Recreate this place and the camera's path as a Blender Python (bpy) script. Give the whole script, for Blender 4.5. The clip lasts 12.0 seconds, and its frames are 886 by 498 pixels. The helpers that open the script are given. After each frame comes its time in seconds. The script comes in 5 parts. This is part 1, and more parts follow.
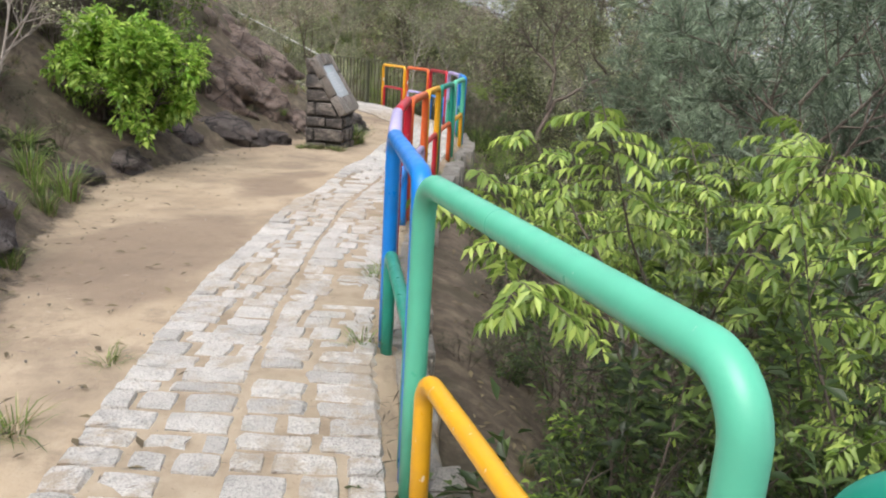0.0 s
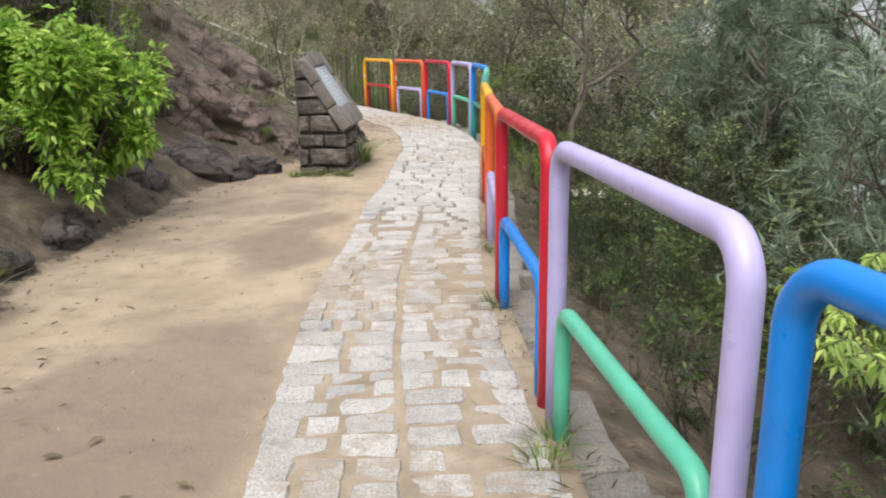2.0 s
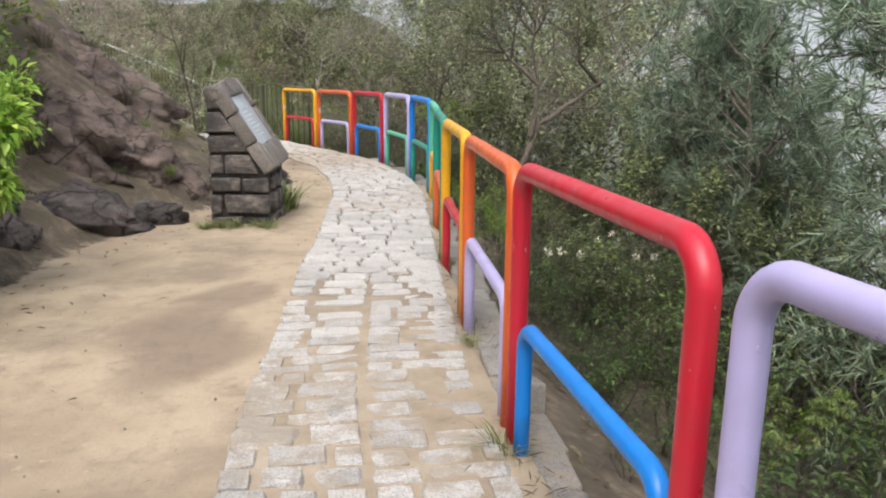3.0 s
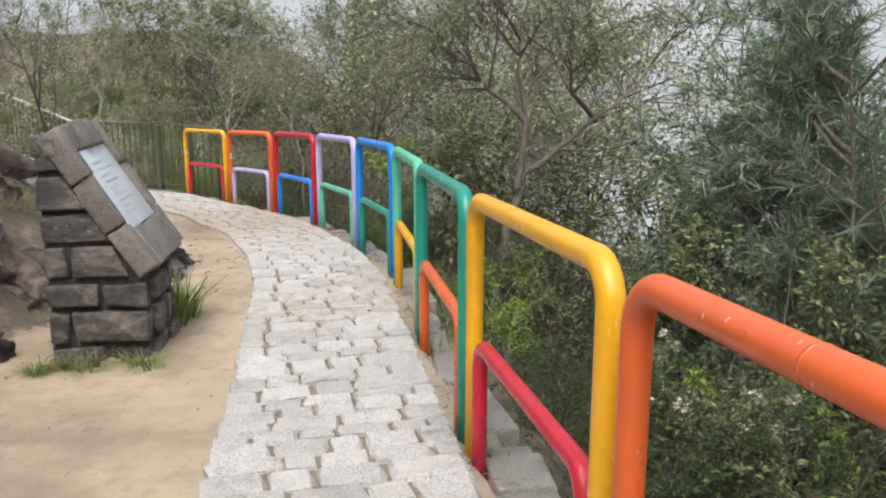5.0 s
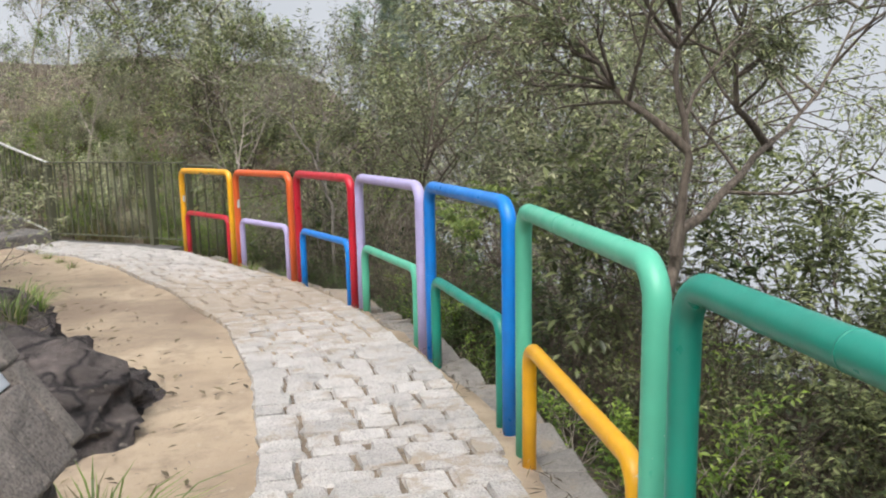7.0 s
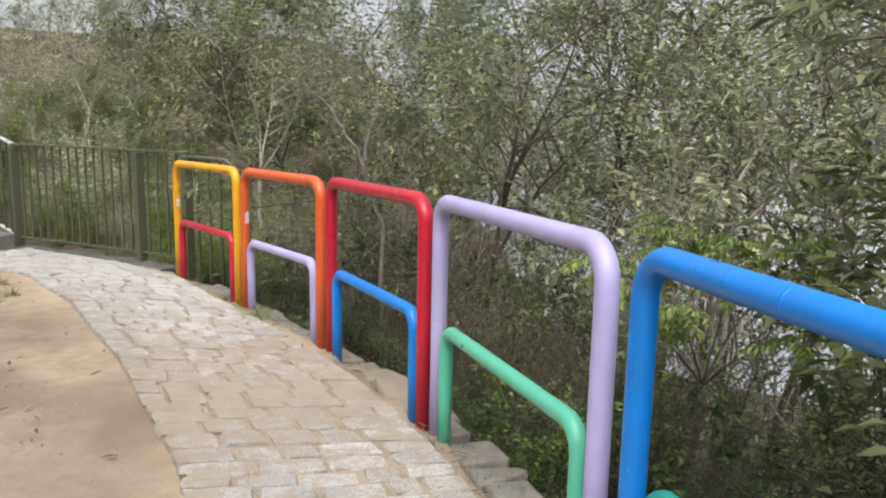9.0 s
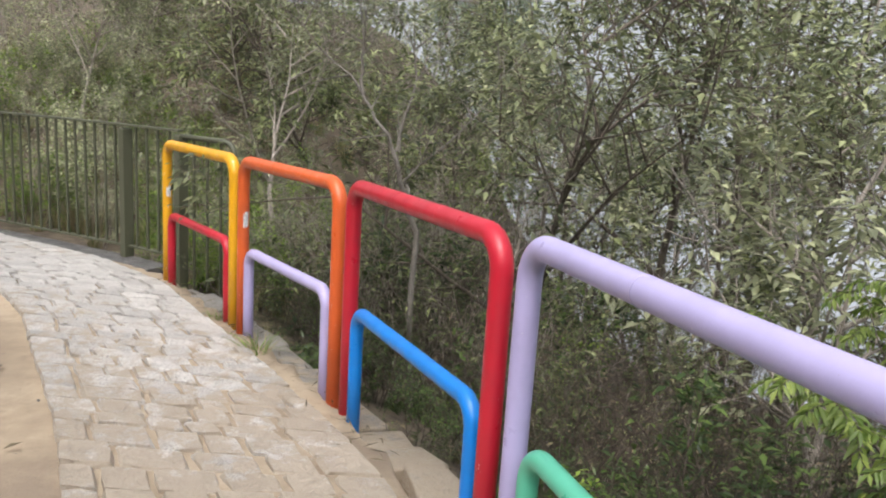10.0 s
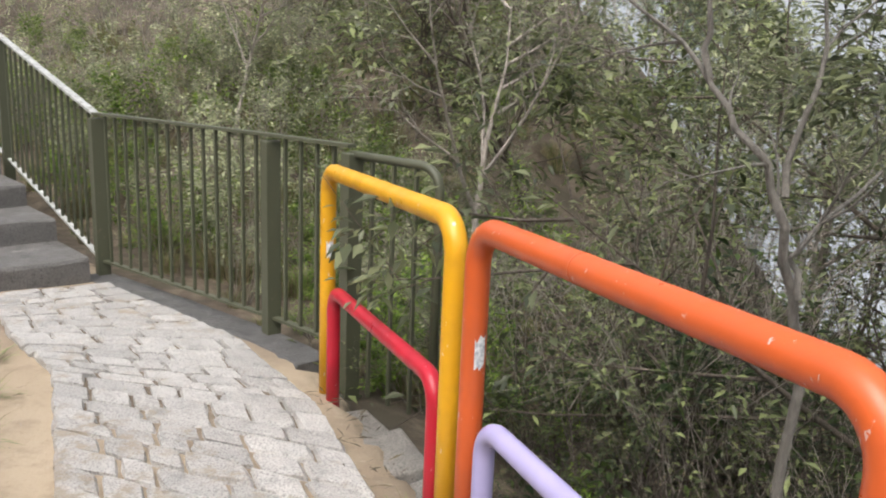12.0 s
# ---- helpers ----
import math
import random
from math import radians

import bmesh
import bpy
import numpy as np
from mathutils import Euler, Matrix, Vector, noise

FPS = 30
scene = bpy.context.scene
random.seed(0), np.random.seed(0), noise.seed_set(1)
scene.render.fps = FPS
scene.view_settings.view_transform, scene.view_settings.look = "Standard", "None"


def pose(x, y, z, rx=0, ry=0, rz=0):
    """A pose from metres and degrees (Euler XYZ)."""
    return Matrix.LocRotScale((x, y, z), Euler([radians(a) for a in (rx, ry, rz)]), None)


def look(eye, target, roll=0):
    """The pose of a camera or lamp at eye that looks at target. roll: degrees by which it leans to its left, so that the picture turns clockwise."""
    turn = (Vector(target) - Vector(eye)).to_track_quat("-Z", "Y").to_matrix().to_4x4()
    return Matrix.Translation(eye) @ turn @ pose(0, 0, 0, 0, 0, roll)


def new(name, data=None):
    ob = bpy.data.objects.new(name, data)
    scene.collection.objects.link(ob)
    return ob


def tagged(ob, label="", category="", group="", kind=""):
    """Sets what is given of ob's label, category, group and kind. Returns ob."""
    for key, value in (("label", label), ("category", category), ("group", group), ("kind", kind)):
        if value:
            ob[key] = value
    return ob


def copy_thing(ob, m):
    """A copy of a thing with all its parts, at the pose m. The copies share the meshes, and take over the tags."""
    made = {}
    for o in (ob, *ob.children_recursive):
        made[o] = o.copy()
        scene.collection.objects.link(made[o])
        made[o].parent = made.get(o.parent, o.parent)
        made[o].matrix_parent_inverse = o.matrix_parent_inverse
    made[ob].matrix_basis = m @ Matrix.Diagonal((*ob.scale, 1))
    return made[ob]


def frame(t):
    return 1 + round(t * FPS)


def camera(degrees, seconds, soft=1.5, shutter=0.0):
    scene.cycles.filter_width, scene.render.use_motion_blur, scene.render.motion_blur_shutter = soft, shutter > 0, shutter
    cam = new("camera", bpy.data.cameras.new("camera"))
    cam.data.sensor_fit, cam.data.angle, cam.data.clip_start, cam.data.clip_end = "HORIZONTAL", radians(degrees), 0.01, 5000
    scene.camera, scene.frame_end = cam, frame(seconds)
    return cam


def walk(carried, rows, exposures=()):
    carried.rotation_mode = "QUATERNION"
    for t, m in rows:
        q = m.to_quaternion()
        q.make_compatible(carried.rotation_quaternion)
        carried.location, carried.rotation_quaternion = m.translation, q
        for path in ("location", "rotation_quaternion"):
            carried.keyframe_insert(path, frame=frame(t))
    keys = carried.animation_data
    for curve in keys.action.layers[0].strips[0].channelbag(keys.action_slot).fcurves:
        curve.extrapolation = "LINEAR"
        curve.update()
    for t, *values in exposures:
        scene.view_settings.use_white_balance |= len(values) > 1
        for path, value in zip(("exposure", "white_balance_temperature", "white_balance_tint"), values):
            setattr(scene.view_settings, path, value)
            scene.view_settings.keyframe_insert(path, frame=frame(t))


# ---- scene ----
cam = camera(55.5, 12.0, soft=2.0)
METRES, EYE, TILT, LEAN, TURN = 17.0, 1.432, 0.0, 0.0, 0.0
ROWS = [
    (0.0, 0.0, 0.0, 0.0, 0.99, -16.33, -3.38),
    (0.5, -0.0131, 0.0333, -0.0006, 2.93, -16.09, -1.28),
    (1.0, -0.0262, 0.0732, -0.003, 6.14, -15.85, -1.49),
    (1.5, -0.0394, 0.1109, -0.006, 1.98, -17.15, -0.41),
    (2.0, -0.0489, 0.1516, -0.0102, -2.63, -17.05, 1.13),
    (2.5, -0.0582, 0.1939, -0.0134, -4.08, -15.45, 1.54),
    (3.0, -0.0608, 0.2389, -0.0173, -8.32, -14.94, -0.52),
    (5.0, -0.0598, 0.4073, -0.0268, -14.18, -12.65, -0.07),
    (5.5, -0.0557, 0.4518, -0.0296, -10.16, -12.3, -0.39),
    (6.0, -0.0542, 0.496, -0.0322, -14.97, -12.29, -0.94),
    (6.5, -0.0509, 0.5393, -0.0357, -14.29, -11.39, 0.61),
    (7.0, -0.0503, 0.5814, -0.0379, -12.92, -10.55, 1.1),
    (9.0, -0.0391, 0.7514, -0.0472, -9.83, -10.9, -1.21),
    (9.5, -0.0385, 0.7904, -0.0478, -9.52, -12.42, -2.47),
    (10.0, -0.0364, 0.8297, -0.0494, -8.04, -12.27, -3.55),
    (10.5, -0.039, 0.8693, -0.0523, -5.73, -13.41, -4.67),
    (11.0, -0.0423, 0.9071, -0.0546, -4.58, -14.2, -3.04),
    (11.5, -0.0511, 0.9469, -0.0563, 2.86, -13.53, -3.03),
    (12.0, -0.0594, 0.9859, -0.0584, 3.34, -13.22, -2.36),
]
walk(cam, [(t, pose(0, 0, EYE, TILT, LEAN, TURN) @ pose(METRES * x, METRES * y, METRES * z, 90 + pitch, roll, yaw)) for t, x, y, z, yaw, pitch, roll in ROWS])

# ---- world and light: a bright overcast, misty morning ----
world = bpy.data.worlds.new("overcast_sky")
scene.world = world
world.use_nodes = True
wn, wl = world.node_tree.nodes, world.node_tree.links
wn.clear()
sky = wn.new("ShaderNodeTexSky")
sky.sky_type, sky.sun_disc = "NISHITA", False
sky.sun_elevation, sky.sun_rotation = radians(60), radians(204)
sky.air_density, sky.dust_density = 1.0, 4.0
soft_sky = wn.new("ShaderNodeHueSaturation")
soft_sky.inputs["Saturation"].default_value = 0.42
bg = wn.new("ShaderNodeBackground")
bg.inputs["Strength"].default_value = 0.15
w_out = wn.new("ShaderNodeOutputWorld")
wl.new(sky.outputs[0], soft_sky.inputs["Color"])
wl.new(soft_sky.outputs[0], bg.inputs["Color"])
wl.new(bg.outputs[0], w_out.inputs["Surface"])

sun_data = bpy.data.lights.new("sun", "SUN")
sun_data.energy, sun_data.angle, sun_data.color = 1.1, radians(45), (1.0, 0.985, 0.965)
sun = new("sun", sun_data)
sun.matrix_world = look((-4, -9, 17), (0, 0, 0))
scene.view_settings.exposure = 0.88

# ---- materials ----


class Nodes:
    """A small helper that wires a Principled material."""

    def __init__(self, name, rough=0.6, metal=0.0):
        self.mat = bpy.data.materials.new(name)
        self.mat.use_nodes = True
        self.t = self.mat.node_tree
        self.p = self.t.nodes["Principled BSDF"]
        self.p.inputs["Roughness"].default_value = rough
        self.p.inputs["Metallic"].default_value = metal
        self.co = self.t.nodes.new("ShaderNodeTexCoord").outputs["Object"]

    def link(self, a, b):
        self.t.links.new(a, b)

    def world_space(self):
        self.co = self.t.nodes.new("ShaderNodeNewGeometry").outputs["Position"]
        return self

    def noise(self, scale, detail=4.0, rough=0.55, stretch=None):
        n = self.t.nodes.new("ShaderNodeTexNoise")
        n.inputs["Scale"].default_value, n.inputs["Detail"].default_value, n.inputs["Roughness"].default_value = scale, detail, rough
        src = self.co
        if stretch:
            m = self.t.nodes.new("ShaderNodeMapping")
            m.inputs["Scale"].default_value = stretch
            self.link(src, m.inputs["Vector"])
            src = m.outputs[0]
        self.link(src, n.inputs["Vector"])
        return n.outputs[0]

    def voronoi(self, scale, feature="F1"):
        n = self.t.nodes.new("ShaderNodeTexVoronoi")
        n.feature = feature
        n.inputs["Scale"].default_value = scale
        self.link(self.co, n.inputs["Vector"])
        return n.outputs["Distance"]

    def ramp(self, fac, *stops):
        r = self.t.nodes.new("ShaderNodeValToRGB")
        e = r.color_ramp.elements
        while len(e) < len(stops):
            e.new(0.5)
        for el, (pos, col) in zip(e, stops):
            el.position = pos
            el.color = (*col, 1) if len(col) == 3 else col
        self.link(fac, r.inputs[0])
        return r.outputs[0]

    def value(self, fac, a, b, lo=0.0, hi=1.0):
        m = self.t.nodes.new("ShaderNodeMapRange")
        for i, v in enumerate((a, b, lo, hi)):
            m.inputs[i + 1].default_value = v
        self.link(fac, m.inputs[0])
        return m.outputs[0]

    def mix(self, fac, a, b, mode="MIX"):
        m = self.t.nodes.new("ShaderNodeMixRGB")
        m.blend_type = mode
        for sock, v in zip(m.inputs, (fac, a, b)):
            if hasattr(v, "is_linked"):
                self.link(v, sock)
            elif isinstance(v, (int, float)):
                sock.default_value = v
            else:
                sock.default_value = (*v, 1)
        return m.outputs[0]

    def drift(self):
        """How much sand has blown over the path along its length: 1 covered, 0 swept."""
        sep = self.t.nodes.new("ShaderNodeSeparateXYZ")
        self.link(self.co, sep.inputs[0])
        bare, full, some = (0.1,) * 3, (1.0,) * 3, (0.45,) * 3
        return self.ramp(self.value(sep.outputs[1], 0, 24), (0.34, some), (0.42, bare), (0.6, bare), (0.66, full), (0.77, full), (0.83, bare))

    def attr(self, name):
        a = self.t.nodes.new("ShaderNodeAttribute")
        a.attribute_name = name
        return a.outputs["Fac"]

    def random_object(self):
        return self.t.nodes.new("ShaderNodeObjectInfo").outputs["Random"]

    def random_island(self):
        return self.t.nodes.new("ShaderNodeNewGeometry").outputs["Random Per Island"]

    def hsv(self, col, hue=None, value=None):
        h = self.t.nodes.new("ShaderNodeHueSaturation")
        self.link(col, h.inputs["Color"])
        if hue is not None:
            self.link(hue, h.inputs["Hue"])
        if value is not None:
            self.link(value, h.inputs["Value"])
        return h.outputs[0]

    def bump(self, height, strength=0.4, distance=0.01):
        b = self.t.nodes.new("ShaderNodeBump")
        b.inputs["Strength"].default_value, b.inputs["Distance"].default_value = strength, distance
        self.link(height, b.inputs["Height"])
        old = self.p.inputs["Normal"]
        if old.is_linked:
            self.link(old.links[0].from_socket, b.inputs["Normal"])
        self.link(b.outputs[0], old)
        return self

    def colour(self, c):
        if hasattr(c, "is_linked"):
            self.link(c, self.p.inputs["Base Color"])
        else:
            self.p.inputs["Base Color"].default_value = (*c, 1)
        return self

    def rough(self, s):
        self.link(s, self.p.inputs["Roughness"])
        return self


def paint_material(name, col, worn=0.62):
    """Gloss paint on steel pipe, with dust, runs and small chips that show primer and rust."""
    n = Nodes(name, 0.35).world_space()
    dull = tuple(c * 0.86 + 0.008 for c in col)
    base = n.mix(n.value(n.noise(9, 5), 0.35, 0.7), col, dull)
    chips = n.value(n.noise(48, 6, 0.62, (1, 1, 0.45)), worn + 0.04, worn + 0.06)
    pale = tuple(0.45 * c + 0.4 for c in col)
    base = n.mix(chips, base, pale)
    rust = n.value(n.noise(23, 6, 0.7), 0.72, 0.75)
    base = n.mix(rust, base, (0.16, 0.09, 0.06))
    n.colour(base)
    n.rough(n.value(n.noise(14, 4), 0.3, 0.75, 0.27, 0.5))
    n.bump(n.noise(120, 3), 0.12, 0.002)
    n.bump(chips, 0.25, -0.0008)
    return n.mat


PAINT = {
    "yellow": paint_material("yellow_paint", (0.74, 0.37, 0.011)),
    "orange": paint_material("orange_paint", (0.66, 0.115, 0.024)),
    "red": paint_material("red_paint", (0.5, 0.012, 0.03), 0.64),
    "lavender": paint_material("lavender_paint", (0.45, 0.4, 0.66), 0.66),
    "blue": paint_material("blue_paint", (0.001, 0.2, 0.66), 0.68),
    "mint": paint_material("mint_green_paint", (0.1, 0.47, 0.31), 0.66),
    "teal": paint_material("teal_green_paint", (0.011, 0.25, 0.18), 0.66),
}


def granite_material(name, light, dark, sand_amount):
    n = Nodes(name, 0.7).world_space()
    grain = n.noise(130, 4, 0.7)
    body = n.ramp(n.noise(14, 6, 0.6), (0.3, dark), (0.62, light))
    body = n.mix(0.62, body, n.ramp(grain, (0.36, tuple(c * 0.45 for c in dark)), (0.5, light), (0.68, tuple(min(1, c * 1.35) for c in light))))
    body = n.hsv(body, None, n.value(n.random_object(), 0, 1, 0.8, 1.07))
    body = n.hsv(body, None, n.value(n.random_island(), 0, 1, 0.84, 1.12))
    body = n.mix(n.value(n.noise(5.5, 5, 0.65), 0.56, 0.7, 0, 0.5), body, tuple(c * 0.42 for c in dark))
    drift = n.t.nodes.new("ShaderNodeMath")
    drift.operation = "ADD"
    n.link(n.value(n.noise(0.55, 3, 0.5), 0.35, 0.65, -0.1, 0.12), drift.inputs[0])
    n.link(n.noise(8.5, 8, 0.7), drift.inputs[1])
    blown = n.t.nodes.new("ShaderNodeMath")
    blown.operation = "ADD"
    n.link(drift.outputs[0], blown.inputs[0])
    n.link(n.value(n.drift(), 0, 1, -0.1, 0.14), blown.inputs[1])
    sand = n.value(blown.outputs[0], 0.62 - sand_amount, 0.74 - sand_amount, 0, 0.8)
    body = n.mix(sand, body, (0.35, 0.283, 0.205))
    n.colour(body)
    n.rough(n.value(n.noise(7, 4), 0.3, 0.7, 0.3, 0.75))
    n.bump(n.noise(24, 7, 0.7), 0.9, 0.024)
    n.bump(grain, 0.35, 0.003)
    return n.mat


GRANITE = granite_material("worn_granite", (0.57, 0.545, 0.51), (0.29, 0.275, 0.255), 0.12)
BORDER_STONE = granite_material("pale_border_stone", (0.23, 0.2, 0.175), (0.08, 0.068, 0.06), 0.0)
COPING = granite_material("coping_granite", (0.3, 0.275, 0.245), (0.13, 0.12, 0.105), 0.08)


def pillar_stone_material():
    n = Nodes("dark_weathered_stone", 0.75).world_space()
    body = n.ramp(n.noise(9, 7, 0.65, (1, 1, 2.2)), (0.3, (0.026, 0.023, 0.022)), (0.5, (0.1, 0.085, 0.075)), (0.7, (0.25, 0.212, 0.185)))
    body = n.hsv(body, None, n.value(n.random_object(), 0, 1, 0.7, 1.35))
    lichen = n.value(n.noise(26, 6, 0.7), 0.6, 0.72)
    body = n.mix(lichen, body, (0.36, 0.34, 0.31))
    n.colour(body)
    n.colour(n.mix(n.value(n.noise(3.4, 4, 0.6), 0.5, 0.66, 0, 0.75), body, (0.03, 0.028, 0.028)))
    n.rough(n.value(n.noise(11, 3), 0.3, 0.7, 0.4, 0.85))
    n.bump(n.noise(38, 7, 0.7, (1, 1, 1.8)), 1.0, 0.02)
    return n.mat


PILLAR_STONE = pillar_stone_material()
MORTAR = Nodes("dark_mortar", 0.9).world_space()
MORTAR.colour(MORTAR.ramp(MORTAR.noise(30, 5), (0.3, (0.022, 0.02, 0.018)), (0.7, (0.07, 0.062, 0.055)))).bump(MORTAR.noise(80), 0.6, 0.01)
MORTAR = MORTAR.mat


def rock_material(name, a, b, c):
    n = Nodes(name, 0.8).world_space()
    body = n.ramp(n.noise(2.3, 8, 0.62, (1, 1, 2.5)), (0.28, a), (0.5, b), (0.74, c))
    cracks = n.value(n.noise(5, 8, 0.72, (1.5, 1.0, 4.0)), 0.33, 0.45)
    body = n.mix(cracks, tuple(v * 0.3 for v in a), body)
    warp = n.t.nodes.new("ShaderNodeMixRGB")
    warp.blend_type = "ADD"
    warp.inputs[0].default_value = 0.35
    n.link(n.co, warp.inputs[1])
    n.link(n.noise(2.2, 4), warp.inputs[2])
    plain, n.co = n.co, warp.outputs[0]
    split = n.value(n.voronoi(2.6, "DISTANCE_TO_EDGE"), 0.0, 0.045)
    fine = n.value(n.voronoi(7.5, "DISTANCE_TO_EDGE"), 0.0, 0.05)
    n.co = plain
    body = n.mix(split, tuple(v * 0.7 for v in a), body)
    body = n.mix(n.value(n.noise(18, 5), 0.62, 0.74), body, (0.3, 0.26, 0.22))
    n.colour(body)
    n.bump(split, 0.55, 0.03)
    n.bump(fine, 0.2, 0.01)
    n.bump(n.noise(9, 9, 0.75, (1, 1, 2.2)), 1.0, 0.12)
    n.bump(n.noise(24, 8, 0.75, (1.3, 1, 2)), 0.9, 0.03)
    n.bump(n.noise(60, 5, 0.7), 0.5, 0.01)
    return n.mat


ROCK = rock_material("reddish_brown_rock", (0.1, 0.074, 0.063), (0.29, 0.215, 0.18), (0.46, 0.36, 0.3))
ROCK_DARK = rock_material("dark_wet_rock", (0.035, 0.03, 0.031), (0.13, 0.108, 0.1), (0.32, 0.268, 0.245))


def ground_material():
    n = Nodes("sandy_ground", 0.95).world_space()
    sand = n.ramp(n.noise(1.1, 6, 0.6), (0.3, (0.285, 0.216, 0.148)), (0.52, (0.385, 0.303, 0.21)), (0.75, (0.445, 0.357, 0.255)))
    sand = n.mix(n.value(n.noise(4.5, 8, 0.7), 0.5, 0.68), sand, (0.26, 0.2, 0.142))
    sand = n.mix(n.value(n.noise(16, 6, 0.7), 0.6, 0.72), sand, (0.42, 0.35, 0.26))
    sand = n.mix(n.value(n.noise(0.8, 7, 0.66), 0.5, 0.64), sand, (0.24, 0.185, 0.133))
    sand = n.mix(n.value(n.noise(55, 5, 0.7), 0.62, 0.72), sand, (0.2, 0.14, 0.09))
    sand = n.mix(n.value(n.voronoi(95), 0.16, 0.1), sand, (0.3, 0.23, 0.16))
    damp = n.value(n.attr("damp"), 0.25, 0.75)
    sand = n.mix(damp, sand, (0.19, 0.14, 0.1))
    soil = n.ramp(n.noise(6, 7, 0.7), (0.3, (0.05, 0.039, 0.028)), (0.5, (0.115, 0.088, 0.062)), (0.72, (0.225, 0.178, 0.125)))
    soil = n.mix(n.value(n.noise(2.2, 5), 0.5, 0.64), soil, (0.075, 0.062, 0.04))
    edge = n.t.nodes.new("ShaderNodeMath")
    edge.operation = "ADD"
    n.link(n.attr("sand"), edge.inputs[0])
    n.link(n.value(n.noise(7, 6, 0.7), 0.2, 0.8, -0.35, 0.35), edge.inputs[1])
    n.colour(n.mix(n.value(edge.outputs[0], 0.4, 0.6), soil, sand))
    n.bump(n.noise(3.5, 7, 0.6), 0.5, 0.06)
    n.bump(n.noise(70, 5, 0.7), 0.6, 0.008)
    return n.mat


GROUND = ground_material()


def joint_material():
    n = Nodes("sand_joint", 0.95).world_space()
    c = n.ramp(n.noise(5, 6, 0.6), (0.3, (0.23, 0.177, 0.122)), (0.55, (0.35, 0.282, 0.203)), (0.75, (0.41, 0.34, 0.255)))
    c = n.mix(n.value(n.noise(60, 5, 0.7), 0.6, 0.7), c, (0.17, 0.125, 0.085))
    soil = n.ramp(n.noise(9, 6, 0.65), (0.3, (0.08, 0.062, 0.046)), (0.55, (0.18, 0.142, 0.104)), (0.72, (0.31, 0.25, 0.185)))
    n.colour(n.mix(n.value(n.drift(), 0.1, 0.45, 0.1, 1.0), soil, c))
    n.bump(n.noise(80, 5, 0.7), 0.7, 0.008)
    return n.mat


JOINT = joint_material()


def leaf_material(name, dark, light, gloss=0.36, through_amount=0.44):
    n = Nodes(name, gloss)
    c = n.ramp(n.random_island(), (0.0, dark), (0.6, tuple(0.66 * a + 0.34 * b for a, b in zip(dark, light))), (1.0, light))
    c = n.hsv(c, None, n.value(n.random_object(), 0, 1, 0.65, 1.3))
    n.colour(c)
    thin = n.t.nodes.new("ShaderNodeBsdfTranslucent")
    n.link(n.hsv(c), thin.inputs["Color"])
    both = n.t.nodes.new("ShaderNodeMixShader")
    both.inputs[0].default_value = through_amount
    n.link(n.p.outputs[0], both.inputs[1])
    n.link(thin.outputs[0], both.inputs[2])
    n.link(both.outputs[0], n.t.nodes["Material Output"].inputs["Surface"])
    return n.mat


# This olive is lightened partly for the haze before the farther trees.
LEAF_OLIVE = leaf_material("olive_leaves", (0.095, 0.112, 0.062), (0.5, 0.54, 0.28))
LEAF_MID = leaf_material("mid_olive_leaves", (0.06, 0.076, 0.034), (0.4, 0.45, 0.19))
LEAF_GREEN = leaf_material("green_leaves", (0.022, 0.042, 0.012), (0.15, 0.22, 0.055))
LEAF_BRIGHT = leaf_material("bright_young_leaves", (0.17, 0.34, 0.035), (0.58, 0.74, 0.17))
LEAF_DEEP = leaf_material("deep_olive_leaves", (0.024, 0.034, 0.014), (0.13, 0.155, 0.055))
# Olive leaves with the veil of distant haze mixed into their base colour.
LEAF_HAZY = leaf_material("haze_paled_olive_leaves", (0.19, 0.205, 0.125), (0.64, 0.66, 0.4))
LEAF_YOUNG = leaf_material("light_green_leaves", (0.06, 0.12, 0.016), (0.34, 0.46, 0.08))
LEAF_LIME = leaf_material("yellow_green_leaflets", (0.12, 0.2, 0.035), (0.46, 0.56, 0.14))
LEAF_DRY = leaf_material("dry_brown_leaves", (0.08, 0.06, 0.035), (0.26, 0.21, 0.12), 0.7, 0.2)
# Needle green is greyed and lifted: the haze is in the colour.
NEEDLE = leaf_material("pine_needles", (0.1, 0.14, 0.09), (0.34, 0.42, 0.28), 0.45, 0.3)
GRASS = leaf_material("grass_blades", (0.09, 0.15, 0.03), (0.32, 0.43, 0.11))
DEAD = leaf_material("dead_brown_grass", (0.08, 0.063, 0.052), (0.34, 0.285, 0.235), 0.8, 0.15)
STRAW = leaf_material("straw_blades", (0.2, 0.165, 0.09), (0.52, 0.45, 0.28), 0.7)
PETAL = leaf_material("cream_petals", (0.6, 0.55, 0.45), (0.8, 0.76, 0.66), 0.6)


def bark_material(name, a, b):
    n = Nodes(name, 0.9)
    n.colour(n.ramp(n.noise(12, 6, 0.65, (3, 3, 0.8)), (0.3, a), (0.7, b)))
    n.bump(n.noise(30, 6, 0.7, (3, 3, 0.7)), 0.8, 0.02)
    return n.mat


BARK = bark_material("brown_bark", (0.07, 0.055, 0.042), (0.22, 0.18, 0.145))
BARK_GREY = bark_material("grey_bark", (0.12, 0.105, 0.09), (0.3, 0.275, 0.24))
TWIG_DARK = bark_material("brown_twigs", (0.045, 0.034, 0.026), (0.17, 0.135, 0.105))
TWIG = bark_material("dry_twigs", (0.2, 0.17, 0.145), (0.52, 0.46, 0.4))

